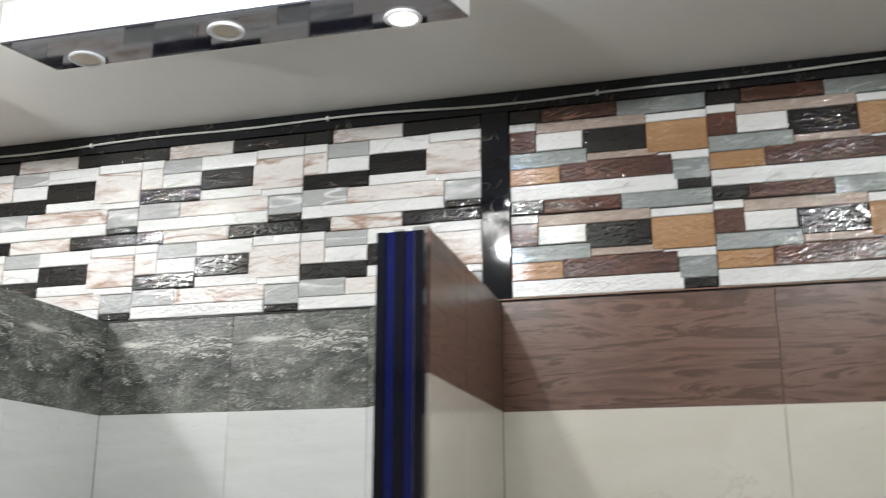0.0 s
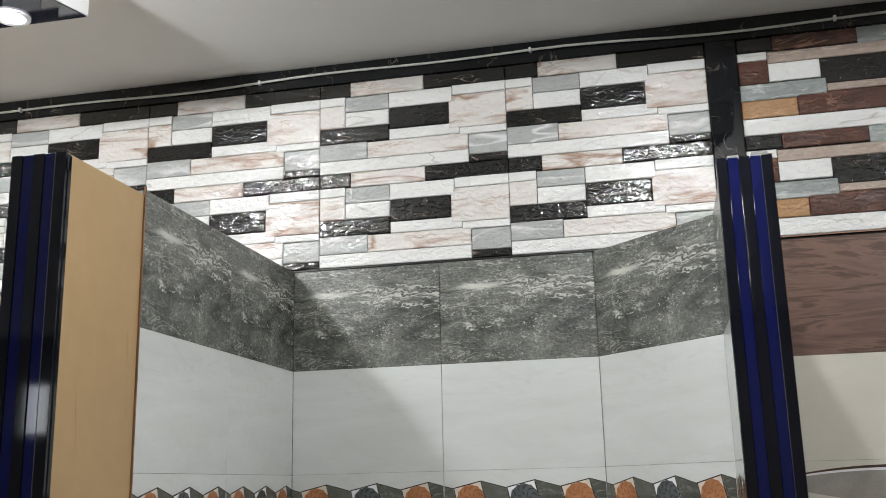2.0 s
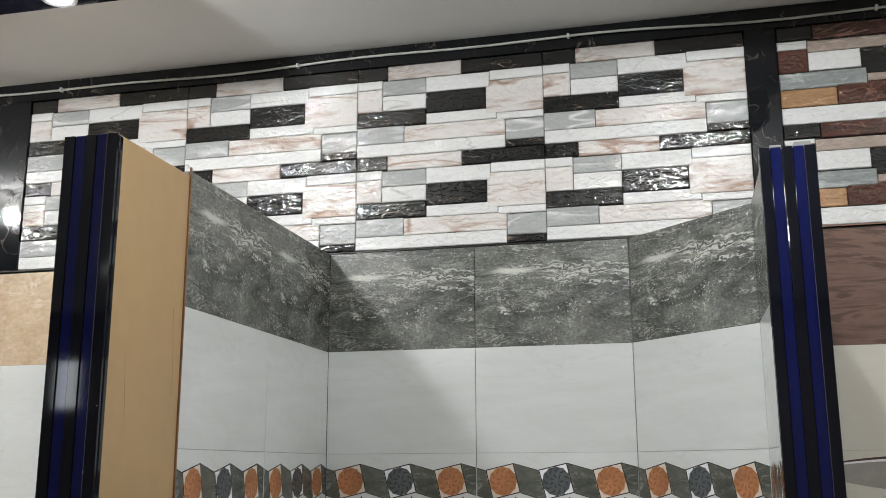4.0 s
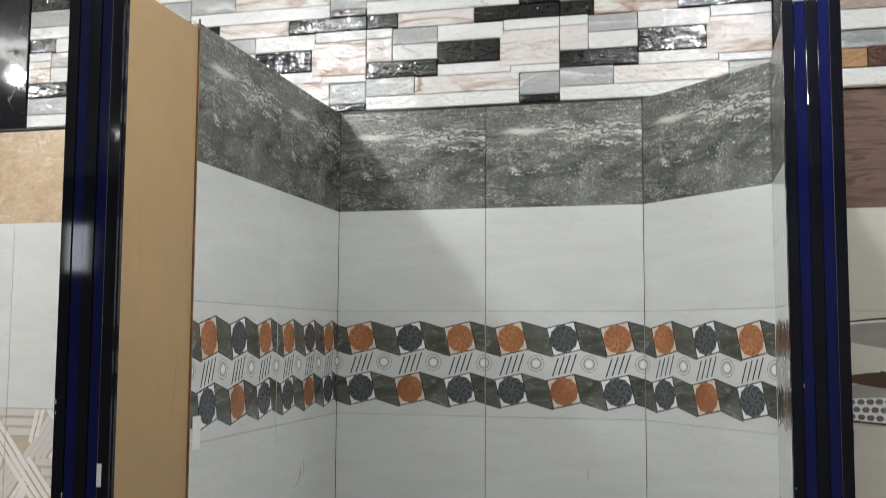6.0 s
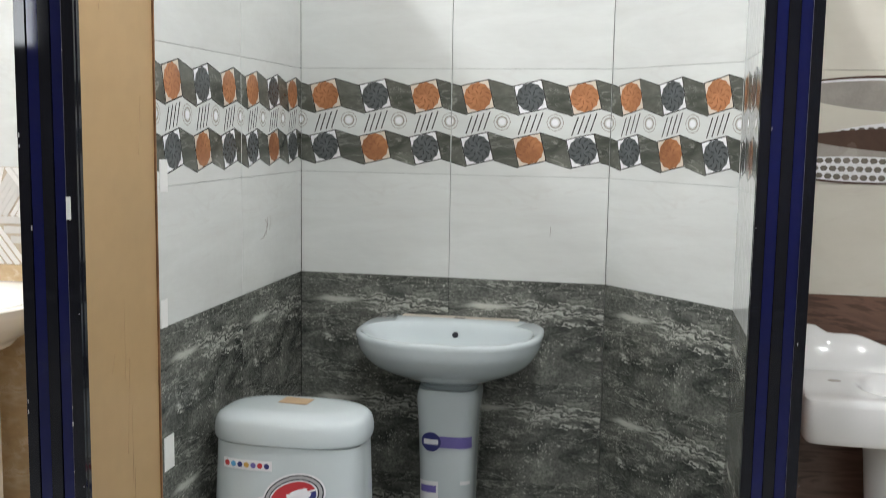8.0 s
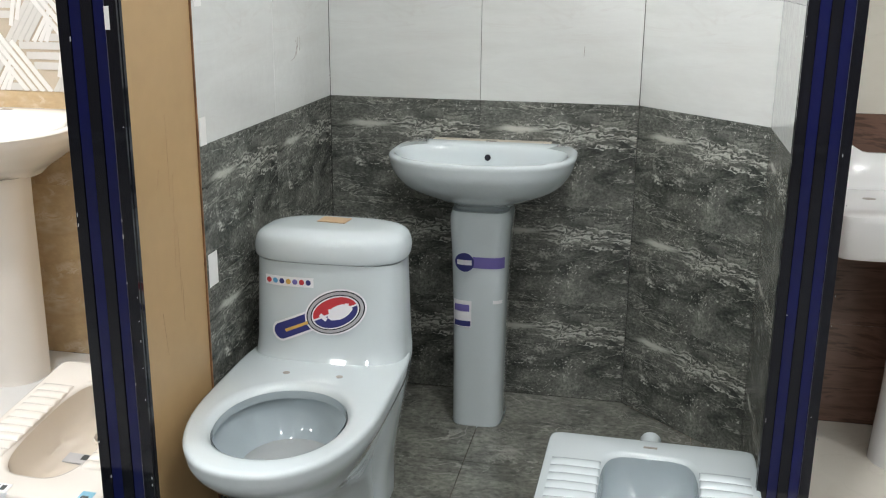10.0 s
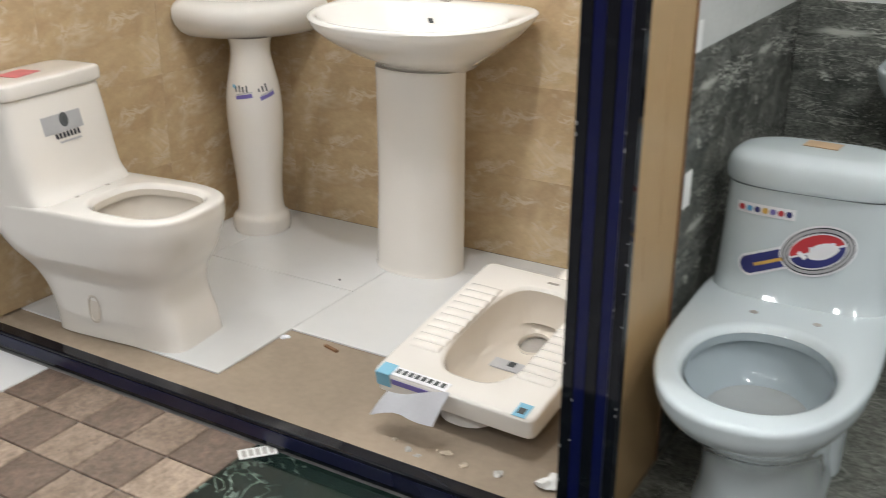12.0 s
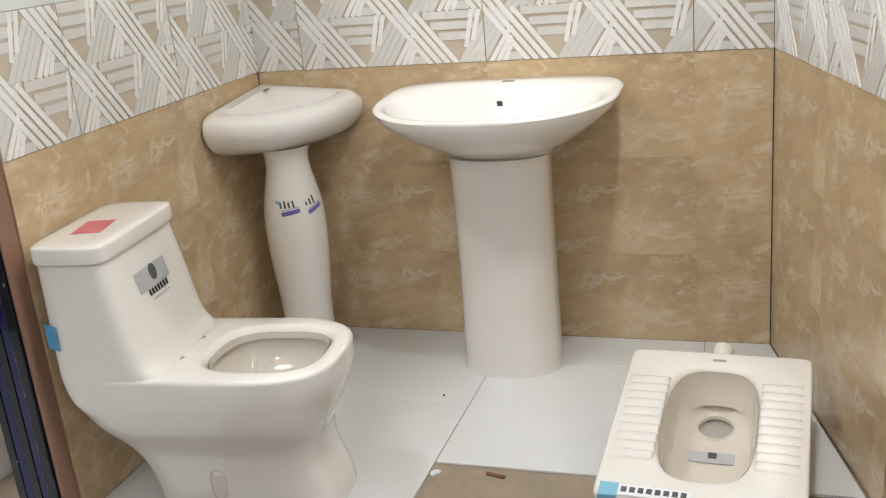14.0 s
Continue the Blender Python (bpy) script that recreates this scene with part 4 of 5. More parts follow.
def toilet(name, m, material, bowl_mat, body, rim, opening, tank, lid, ns, label, foot=None):
    """Body rows of (z, centre, ahead, behind, half width) up to the rim, then over the rim into the bowl."""
    nbody, nrim, ntank, nlid, nback = ns
    g = group_at(name, m)
    tagged(g, label, "toilet")
    def outline(z, cx, lf, lb, w):
        n = nbody if foot is None else float(np.interp(z, (0.1, 0.3), (foot, nbody)))
        return oval(z, cx, lf, lb, w, n, nback)
    rings = smooth_rings(body, 5, outline)
    z, cx, lf, lb, w = rim
    for dz, k in ((0.006, 1.0), (0.011, 0.985), (0.013, 0.955)):
        rings.append(oval(z + dz, cx, lf * k, lb * k, w * k, nbody, nback))
    zt = z + 0.013
    ox, of, ob_, ow = opening
    for k in (1.1, 1.04):
        rings.append(oval(zt, ox, of * k + 0.003, ob_ * k + 0.003, ow * k + 0.003, nrim, nrim))
    rings.append(oval(zt - 0.004, ox, of, ob_, ow, nrim, nrim))
    rings.append(oval(zt - 0.014, ox, of - 0.006, ob_ - 0.006, ow - 0.006, nrim, nrim))
    part("bowl_body", loft(rings, True, False), material, g, smooth=50)
    inner = []
    for dz, k, sh in ((0.012, 0.97, 0), (0.03, 0.965, 0), (0.034, 1.06, 0), (0.055, 1.03, 0), (0.085, 0.92, -0.008), (0.11, 0.78, -0.018), (0.135, 0.6, -0.03), (0.155, 0.42, -0.04), (0.17, 0.3, -0.045)):
        inner.append(oval(zt - dz, ox + sh, (of - 0.004) * k, (ob_ - 0.004) * k, (ow - 0.004) * k, nrim, nrim))
    # bowl_mat holds the hollow's shade as a darker glaze colour
    part("bowl_inside", loft(inner, False, True), bowl_mat, g, "glazed bowl inside, shade in its colour", smooth=45)
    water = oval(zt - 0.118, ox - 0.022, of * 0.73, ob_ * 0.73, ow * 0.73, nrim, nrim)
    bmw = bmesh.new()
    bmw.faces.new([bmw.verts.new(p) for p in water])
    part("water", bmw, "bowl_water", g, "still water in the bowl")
    part("tank", loft(ring_glide(tank, 5, ntank, ntank), True, True), material, g, smooth=50)
    part("tank_lid", loft(ring_glide(lid, 4, nlid, nlid), True, True), material, g, "rounded tank lid", smooth=50)
    for s in (-1, 1):
        part("seat_hole", loft([[Vector((ox - ob_ - 0.055 + 0.008 * math.cos(a), s * 0.06 + 0.008 * math.sin(a), zt + dz)) for a in (2 * math.pi * i / 12 for i in range(12))] for dz in (0.0, 0.0007)]), "print_taupe", g, "small seat bolt hole")
    return g


# grey-blue toilet in the grey booth
body = [(0, 0.33, 0.22, 0.27, 0.125), (0.06, 0.33, 0.21, 0.27, 0.115), (0.15, 0.34, 0.215, 0.29, 0.114), (0.21, 0.352, 0.245, 0.31, 0.13), (0.265, 0.38, 0.293, 0.35, 0.154), (0.315, 0.405, 0.335, 0.382, 0.175), (0.345, 0.415, 0.352, 0.395, 0.187), (0.372, 0.42, 0.355, 0.40, 0.19)]
tankA = [(0.0, 0.14, 0.12, 0.12, 0.135), (0.10, 0.135, 0.12, 0.12, 0.138), (0.28, 0.125, 0.12, 0.12, 0.166), (0.36, 0.122, 0.125, 0.12, 0.178), (0.42, 0.115, 0.11, 0.112, 0.175), (0.53, 0.113, 0.104, 0.11, 0.171), (0.616, 0.112, 0.102, 0.108, 0.168)]
lidA = [(0.6175, 0.113, 0.104, 0.11, 0.170), (0.624, 0.113, 0.110, 0.113, 0.177), (0.652, 0.113, 0.110, 0.113, 0.177), (0.675, 0.113, 0.10, 0.105, 0.165), (0.686, 0.113, 0.07, 0.08, 0.128), (0.688, 0.113, 0.03, 0.03, 0.06)]
TA = pose(0.213, -0.555, 0, 0, 0, -88.5) @ Matrix.Diagonal((0.985, 1.03, 1.0, 1))
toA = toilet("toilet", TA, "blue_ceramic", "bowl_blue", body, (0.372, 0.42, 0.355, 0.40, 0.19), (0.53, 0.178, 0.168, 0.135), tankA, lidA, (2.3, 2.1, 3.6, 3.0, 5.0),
             "grey-blue ceramic one-piece toilet with stickers on the tank")
sA = surf_of(tankA, 3.6)
sheet("sticker", toA, sA, -0.135, -0.02, 0.560, 0.583, "label_white", "white sticker with small round icons", 0.0012)
for i, c in enumerate(("label_red", "label_blue", "navy", "label_gold", "label_purple", "label_red", "navy")):
    sheet("icon", toA, sA, -0.131 + i * 0.0155, -0.119 + i * 0.0155, 0.565, 0.578, c, "", 0.0022, 0, "round", 4, 4)
badge = group_at("badge", pose(0, 0, 0))
badge.parent = toA
badge["label"] = "oval red and blue badge sticker with a navy tag"
BU, BZ, BT = 0.03, 0.506, 0.42


def on_badge(name, du, dz, hu, hz, material, off, shape=None, lean=0.0, nu=8, nz=6):
    """A piece at (du, dz) along the badge's own tilted axes."""
    cu, cz = BU + du * math.cos(BT) - dz * math.sin(BT), BZ + du * math.sin(BT) + dz * math.cos(BT)
    sheet(name, badge, sA, cu - hu, cu + hu, cz - hz, cz + hz, material, "", off, BT + lean, shape, nu, nz)


on_badge("tag", -0.088, 0.002, 0.056, 0.024, "label_white", 0.0012)
on_badge("tag_end", -0.14, 0.002, 0.02, 0.024, "label_white", 0.0012, "round")
on_badge("tag_field", -0.088, 0.002, 0.054, 0.019, "navy", 0.0018)
on_badge("tag_field", -0.138, 0.002, 0.017, 0.019, "navy", 0.0018, "round")
on_badge("tag_bar", -0.098, 0.0, 0.03, 0.0035, "label_gold", 0.0024)
for hu, hz, c, off in ((0.074, 0.052, "label_white", 0.002), (0.070, 0.048, "ink", 0.0026), (0.067, 0.0455, "label_silver", 0.0032), (0.060, 0.039, "ink", 0.0038), (0.057, 0.0365, "label_white", 0.0044)):
    on_badge("oval", 0, 0, hu, hz, c, off, "round", 0, 16, 12)
for sgn, mname, pname in ((1, "label_red", "upper_half"), (-1, "navy", "lower_half")):
    bm = bmesh.new()
    half = []
    for k in range(21):
        a = math.pi * k / 20
        du, dz = 0.053 * math.cos(a), sgn * (0.002 + 0.0315 * math.sin(a))
        p, nrm = sA(BU + du * math.cos(BT) - dz * math.sin(BT), BZ + du * math.sin(BT) + dz * math.cos(BT))
        half.append(bm.verts.new(p + nrm * 0.005))
    bm.faces.new(half)
    part(pname, bm, mname, badge)
for k in range(4):
    on_badge("letter_bar", -0.03 + k * 0.02, -0.001 + 0.003 * (k % 2), 0.0045, 0.0095, "label_white", 0.0058, None, (0.5, -0.3, 0.35, -0.45)[k], 3, 3)
tagA = part("cardboard_tag", box(-0.034, 0.034, -0.024, 0.024, 0, 0.0015), "cardboard", toA, "torn brown cardboard scrap", pose(0.085, -0.005, 0.6885, 0, 0, 84))

# ivory toilet in the beige booth
body = [(0, 0.365, 0.27, 0.20, 0.12), (0.05, 0.36, 0.265, 0.20, 0.12), (0.12, 0.35, 0.25, 0.21, 0.122), (0.18, 0.35, 0.25, 0.25, 0.134), (0.24, 0.37, 0.262, 0.325, 0.165), (0.30, 0.39, 0.274, 0.38, 0.184), (0.342, 0.40, 0.276, 0.394, 0.189), (0.374, 0.40, 0.276, 0.396, 0.19)]
tankB = [(0.25, 0.16, 0.14, 0.10, 0.15), (0.30, 0.14, 0.155, 0.115, 0.174), (0.335, 0.126, 0.163, 0.117, 0.182), (0.385, 0.118, 0.155, 0.117, 0.187), (0.43, 0.112, 0.128, 0.111, 0.186), (0.55, 0.108, 0.105, 0.107, 0.182), (0.658, 0.104, 0.084, 0.103, 0.178)]
lidB = [(0.6595, 0.104, 0.086, 0.104, 0.180), (0.664, 0.104, 0.094, 0.106, 0.187), (0.69, 0.104, 0.094, 0.106, 0.187), (0.70, 0.104, 0.089, 0.102, 0.182), (0.704, 0.104, 0.07, 0.08, 0.15), (0.705, 0.104, 0.03, 0.03, 0.06)]
TB = pose(-1.87, -1.037, 0, 0, 0, 6) @ Matrix.Diagonal((0.945, 0.97, 1, 1))
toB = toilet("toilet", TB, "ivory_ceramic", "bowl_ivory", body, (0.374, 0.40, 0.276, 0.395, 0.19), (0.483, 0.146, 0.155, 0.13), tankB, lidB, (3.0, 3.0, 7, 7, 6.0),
             "ivory one-piece toilet with a square tank on the booth floor", foot=6.0)
sB = surf_of(tankB, 7)
lb = sheet("label", toB, sB, -0.085, 0.06, 0.552, 0.600, "label_silver", "silver label with a dark round mark", 0.0012)
sheet("mark", toB, sB, -0.022, 0.010, 0.563, 0.602, "print_slate", "", 0.0022, 0, "round", 6, 6)
for k in range(7):
    sheet("letter_bar", toB, sB, -0.05 + k * 0.0135, -0.041 + k * 0.0135, 0.536, 0.551, "ink", "", 0.0016, 0.1, None, 2, 2)
sheet("letter_bar", toB, sB, -0.04, 0.04, 0.524, 0.529, "label_silver", "", 0.0016, 0, None, 4, 2)
part("red_scrap", box(-0.036, 0.036, -0.05, 0.05, 0, 0.0012), "red_paper", toB, "faded red paper scrap", pose(0.10, -0.045, 0.7052, 0, 0, 8))
rec = [[Vector((0.345 + a * 0.021 * spow(math.cos(t), 0.7), y, 0.09 + a * 0.042 * spow(math.sin(t), 0.7))) for t in (2 * math.pi * i / 24 for i in range(24))] for a, y in ((1.0, -0.1235), (0.86, -0.1242), (0.8, -0.1215))]
# the recess gets its shade from the darker ivory colour
part("bolt_cover", loft(rec, False, True), "bowl_ivory", toB, "oval bolt recess in the foot", smooth=40)
part("blue_label", box(-0.022, 0.022, -0.0012, 0.0, -0.03, 0.03), "label_blue", toB, "small blue label", pose(0.02, -0.1795, 0.49, 0, 0, -25))


def basin(name, m, material, outer, inner, n_out, n_in, label, count=64, rise=0.0):
    """Outer rows (z, centre, ahead, behind, half width) rise to the rim; inner rows go down into the bowl."""
    g = group_at(name, m)
    tagged(g, label, "washbasin")
    rings = smooth_rings(outer, 5, lambda z, cx, lf, lb, w, nb: oval(z, cx, lf, lb, w, n_out, nb, count))
    z, cx, lf, lb, w, nb = outer[-1]
    rings.append(oval(z + 0.006, cx, lf - 0.004, lb - 0.002, w - 0.004, n_out, nb, count))
    rings.append(oval(z + 0.008, cx, lf - 0.012, lb - 0.008, w - 0.012, n_out, nb, count))
    rings += smooth_rings(inner, 4, lambda z, cx, lf, lb, w: oval(z, cx, lf, lb, w, n_in, n_in, count))
    for ring in rings:
        for p in ring:
            p.z += rise * max(0.0, 0.45 - p.x) * min(1.0, max(0.0, (p.z - 0.64) / 0.1))
    part("bowl", loft(rings, True, True), material, g, smooth=50)
    return g


# grey-blue washbasin: local x points out of the wall
outer = [(0.625, 0.17, 0.07, 0.10, 0.075, 4), (0.645, 0.175, 0.085, 0.13, 0.095, 4), (0.668, 0.185, 0.13, 0.165, 0.15, 4), (0.70, 0.19, 0.185, 0.183, 0.212, 4), (0.74, 0.195, 0.215, 0.193, 0.243, 3.6), (0.782, 0.195, 0.225, 0.194, 0.255, 3.4)]
inner = [(0.789, 0.225, 0.175, 0.135, 0.232), (0.775, 0.225, 0.165, 0.125, 0.222), (0.72, 0.225, 0.13, 0.10, 0.18), (0.68, 0.222, 0.08, 0.07, 0.12), (0.668, 0.22, 0.03, 0.03, 0.04)]
baA = basin("pedestal_basin", pose(0.492, 0.001, 0, 0, 0, -90), "blue_ceramic", outer, inner, 2.3, 2.4, "grey-blue ceramic washbasin on a pedestal against the tiled wall")
ped = [(0.0, 0.17, 0.09, 0.10, 0.074), (0.02, 0.17, 0.088, 0.10, 0.072), (0.3, 0.17, 0.085, 0.10, 0.074), (0.5, 0.17, 0.088, 0.10, 0.08), (0.60, 0.17, 0.092, 0.10, 0.086), (0.63, 0.17, 0.088, 0.10, 0.08)]
pA = part("pedestal", loft(ring_glide(ped, 5, 4.0, 4.0), True, True), "blue_ceramic", baA, smooth=50)
sP = surf_of(ped, 4.0)
sheet("band_sticker", pA, sP, -0.012, 0.072, 0.474, 0.506, "label_purple", "violet band sticker", 0.0012)
sheet("round_sticker", pA, sP, -0.062, -0.008, 0.462, 0.516, "navy", "round navy sticker", 0.0018, 0, "round", 8, 8)
sheet("sticker_ring", pA, sP, -0.055, -0.015, 0.482, 0.496, "label_white", "", 0.0026)
sheet("paper_sticker", pA, sP, -0.066, -0.014, 0.30, 0.378, "label_white", "white sticker with dark letters that cannot be read", 0.0012)
sheet("letter_bar", pA, sP, -0.062, -0.02, 0.346, 0.366, "label_purple", "", 0.0019)
sheet("letter_bar", pA, sP, -0.062, -0.016, 0.302, 0.318, "navy", "", 0.0019)
sheet("scuff", pA, sP, 0.045, 0.068, 0.372, 0.382, "label_white", "", 0.0015)
part("overflow_hole", loft([[Vector((0.106 + dx, 0.0085 * math.cos(t), 0.755 + 0.0085 * math.sin(t))) for t in (2 * math.pi * i / 16 for i in range(16))] for dx in (0.0, 0.008)]), "ink", baA, "dark overflow hole")
part("tap_hole_plug", box(0.035, 0.05, -0.016, 0.016, 0.7895, 0.792, 0.001), "print_taupe", baA, "tap hole cover")
part("deck_tape", box(0.012, 0.045, -0.17, 0.17, 0.7898, 0.7906), "print_cream", baA, "pale cardboard strip on the deck")

# large ivory washbasin
outer = [(0.625, 0.17, 0.10, 0.12, 0.14, 4), (0.645, 0.18, 0.12, 0.14, 0.165, 4), (0.675, 0.19, 0.18, 0.16, 0.22, 4.5), (0.715, 0.20, 0.24, 0.18, 0.285, 4.5), (0.75, 0.21, 0.27, 0.20, 0.325, 4.6), (0.778, 0.21, 0.28, 0.209, 0.342, 4.6)]
inner = [(0.784, 0.235, 0.225, 0.155, 0.305), (0.77, 0.235, 0.215, 0.145, 0.29), (0.725, 0.235, 0.165, 0.115, 0.225), (0.69, 0.232, 0.10, 0.07, 0.13), (0.682, 0.23, 0.03, 0.03, 0.04)]
baB = basin("pedestal_basin", pose(-1.052, 0.001, 0.014, 0, 0, -90) @ Matrix.Diagonal((1, 1.015, 1, 1)), "ivory_basin", outer, inner, 2.1, 2.2, "large ivory washbasin on a wide rounded pedestal", rise=0.065)
ped2 = [(-0.014, 0.213, 0.108, 0.05, 0.145), (0.03, 0.211, 0.104, 0.05, 0.143), (0.3, 0.205, 0.096, 0.05, 0.14), (0.55, 0.205, 0.095, 0.05, 0.14), (0.635, 0.205, 0.095, 0.05, 0.142)]
part("pedestal", loft(ring_glide(ped2, 5, 2.2, 12.0), True, True), "ivory_ceramic", baB, "wide ivory half-round pedestal", pose(0, 0.0, 0), smooth=50)
part("overflow_label", box(-0.001, 0.001, -0.008, 0.008, -0.02, 0.02), "print_slate", baB, "small dark overflow label", pose(0.112, -0.01, 0.75, 0, 24, 0))
part("tap_hole_plug", box(0.03, 0.05, -0.018, 0.018, 0.809, 0.8135, 0.001), "print_taupe", baB, "tap hole cover")

# corner washbasin: local x and y run along the two walls
cor = group_at("corner_basin", pose(BL + 0.001, -0.001, 0, 0, 0, -90))
tagged(cor, "ivory corner washbasin on a vase-shaped pedestal", "washbasin")


def corner_ring(z, reach, bulge, inset, count=48):
    """A corner outline: along one wall, round the bulging front, back along the other wall."""
    out = []
    r = reach
    pts = [(inset, inset)]
    for i in range(6):
        pts.append((inset + (r - inset) * (i + 1) / 7, inset))
    pts.append((r * 0.97, inset + 0.004))
    steps = count - 16
    for i in range(steps):
        a = (math.pi / 2) * (i + 0.5) / steps
        k = bulge
        pts.append((r * spow(math.cos(a), 2 / k), r * spow(math.sin(a), 2 / k)))
    pts.append((inset + 0.004, r * 0.97))
    for i in range(6):
        pts.append((inset, inset + (r - inset) * (6 - i) / 7))
    return [Vector((x, y * 0.9, z + 0.012)) for x, y in pts]


rings = [corner_ring(z, r, k, q) for z, r, k, q in ((0.655, 0.2, 2.2, 0.10), (0.66, 0.26, 2.2, 0.06), (0.672, 0.318, 2.2, 0.02), (0.692, 0.36, 2.2, 0.004), (0.718, 0.386, 2.2, 0.001), (0.745, 0.396, 2.2, 0.001), (0.768, 0.394, 2.2, 0.001), (0.783, 0.382, 2.2, 0.002), (0.791, 0.362, 2.2, 0.006),
                                                   (0.792, 0.335, 2.1, 0.05), (0.782, 0.325, 2.1, 0.06), (0.75, 0.29, 2.0, 0.085), (0.72, 0.24, 2.0, 0.11), (0.712, 0.2, 2.0, 0.14))]
for ring in rings:
    for p in ring:
        p.z += (0.04 - 0.085 * (p.x + p.y)) * min(1.0, max(0.0, (p.z - 0.68) / 0.06))
part("bowl", loft(rings, True, True), "ivory_ceramic", cor, smooth=45)
vase = [(0.0, 0.098), (0.015, 0.102), (0.045, 0.102), (0.06, 0.096), (0.075, 0.084), (0.12, 0.079), (0.2, 0.082), (0.32, 0.092), (0.42, 0.096), (0.5, 0.092), (0.57, 0.078), (0.62, 0.068), (0.66, 0.068), (0.685, 0.078)]
rings = smooth_rings(vase, 3, lambda z, r: [Vector((0.2 + r * math.cos(2 * math.pi * i / 40), 0.165 + r * math.sin(2 * math.pi * i / 40), z)) for i in range(40)])
pC = part("pedestal", loft(rings, True, True), "ivory_ceramic", cor, "vase-shaped pedestal", smooth=50)


def vase_surf(u, z):
    r = float(np.interp(z, [v[0] for v in vase], [v[1] for v in vase]))
    a = math.radians(35) + u / 0.09
    d = Vector((math.cos(a), math.sin(a), 0))
    return Vector((0.2, 0.165, z)) + d * r, d


for u0, n in ((-0.05, 4), (0.03, 3)):
    sheet("sticker", pC, vase_surf, u0, u0 + 0.056, 0.490, 0.503, "label_purple", "torn violet printed sticker", 0.0015, 0.16 if n == 4 else 0.3)
    sheet("sticker_line", pC, vase_surf, u0 + 0.002, u0 + 0.056, 0.5055, 0.509, "label_silver", "", 0.0015, 0.16 if n == 4 else 0.3)
    for k in range(n):
        sheet("letter_bar", pC, vase_surf, u0 - 0.004 + k * 0.013, u0 + 0.002 + k * 0.013, 0.511, 0.529 + 0.004 * (k % 2) if n == 4 else 0.523 + 0.007 * k, "print_slate", "", 0.0018, 0.16, None, 2, 2)
sheet("sticker_corner", pC, vase_surf, -0.068, -0.052, 0.523, 0.534, "label_cyan", "pale blue torn corner", 0.0016, -0.3)
part("tap_hole_plug", box(0.05, 0.075, 0.05, 0.062, 0.833, 0.8365, 0.001), "print_taupe", cor, "tap hole cover")


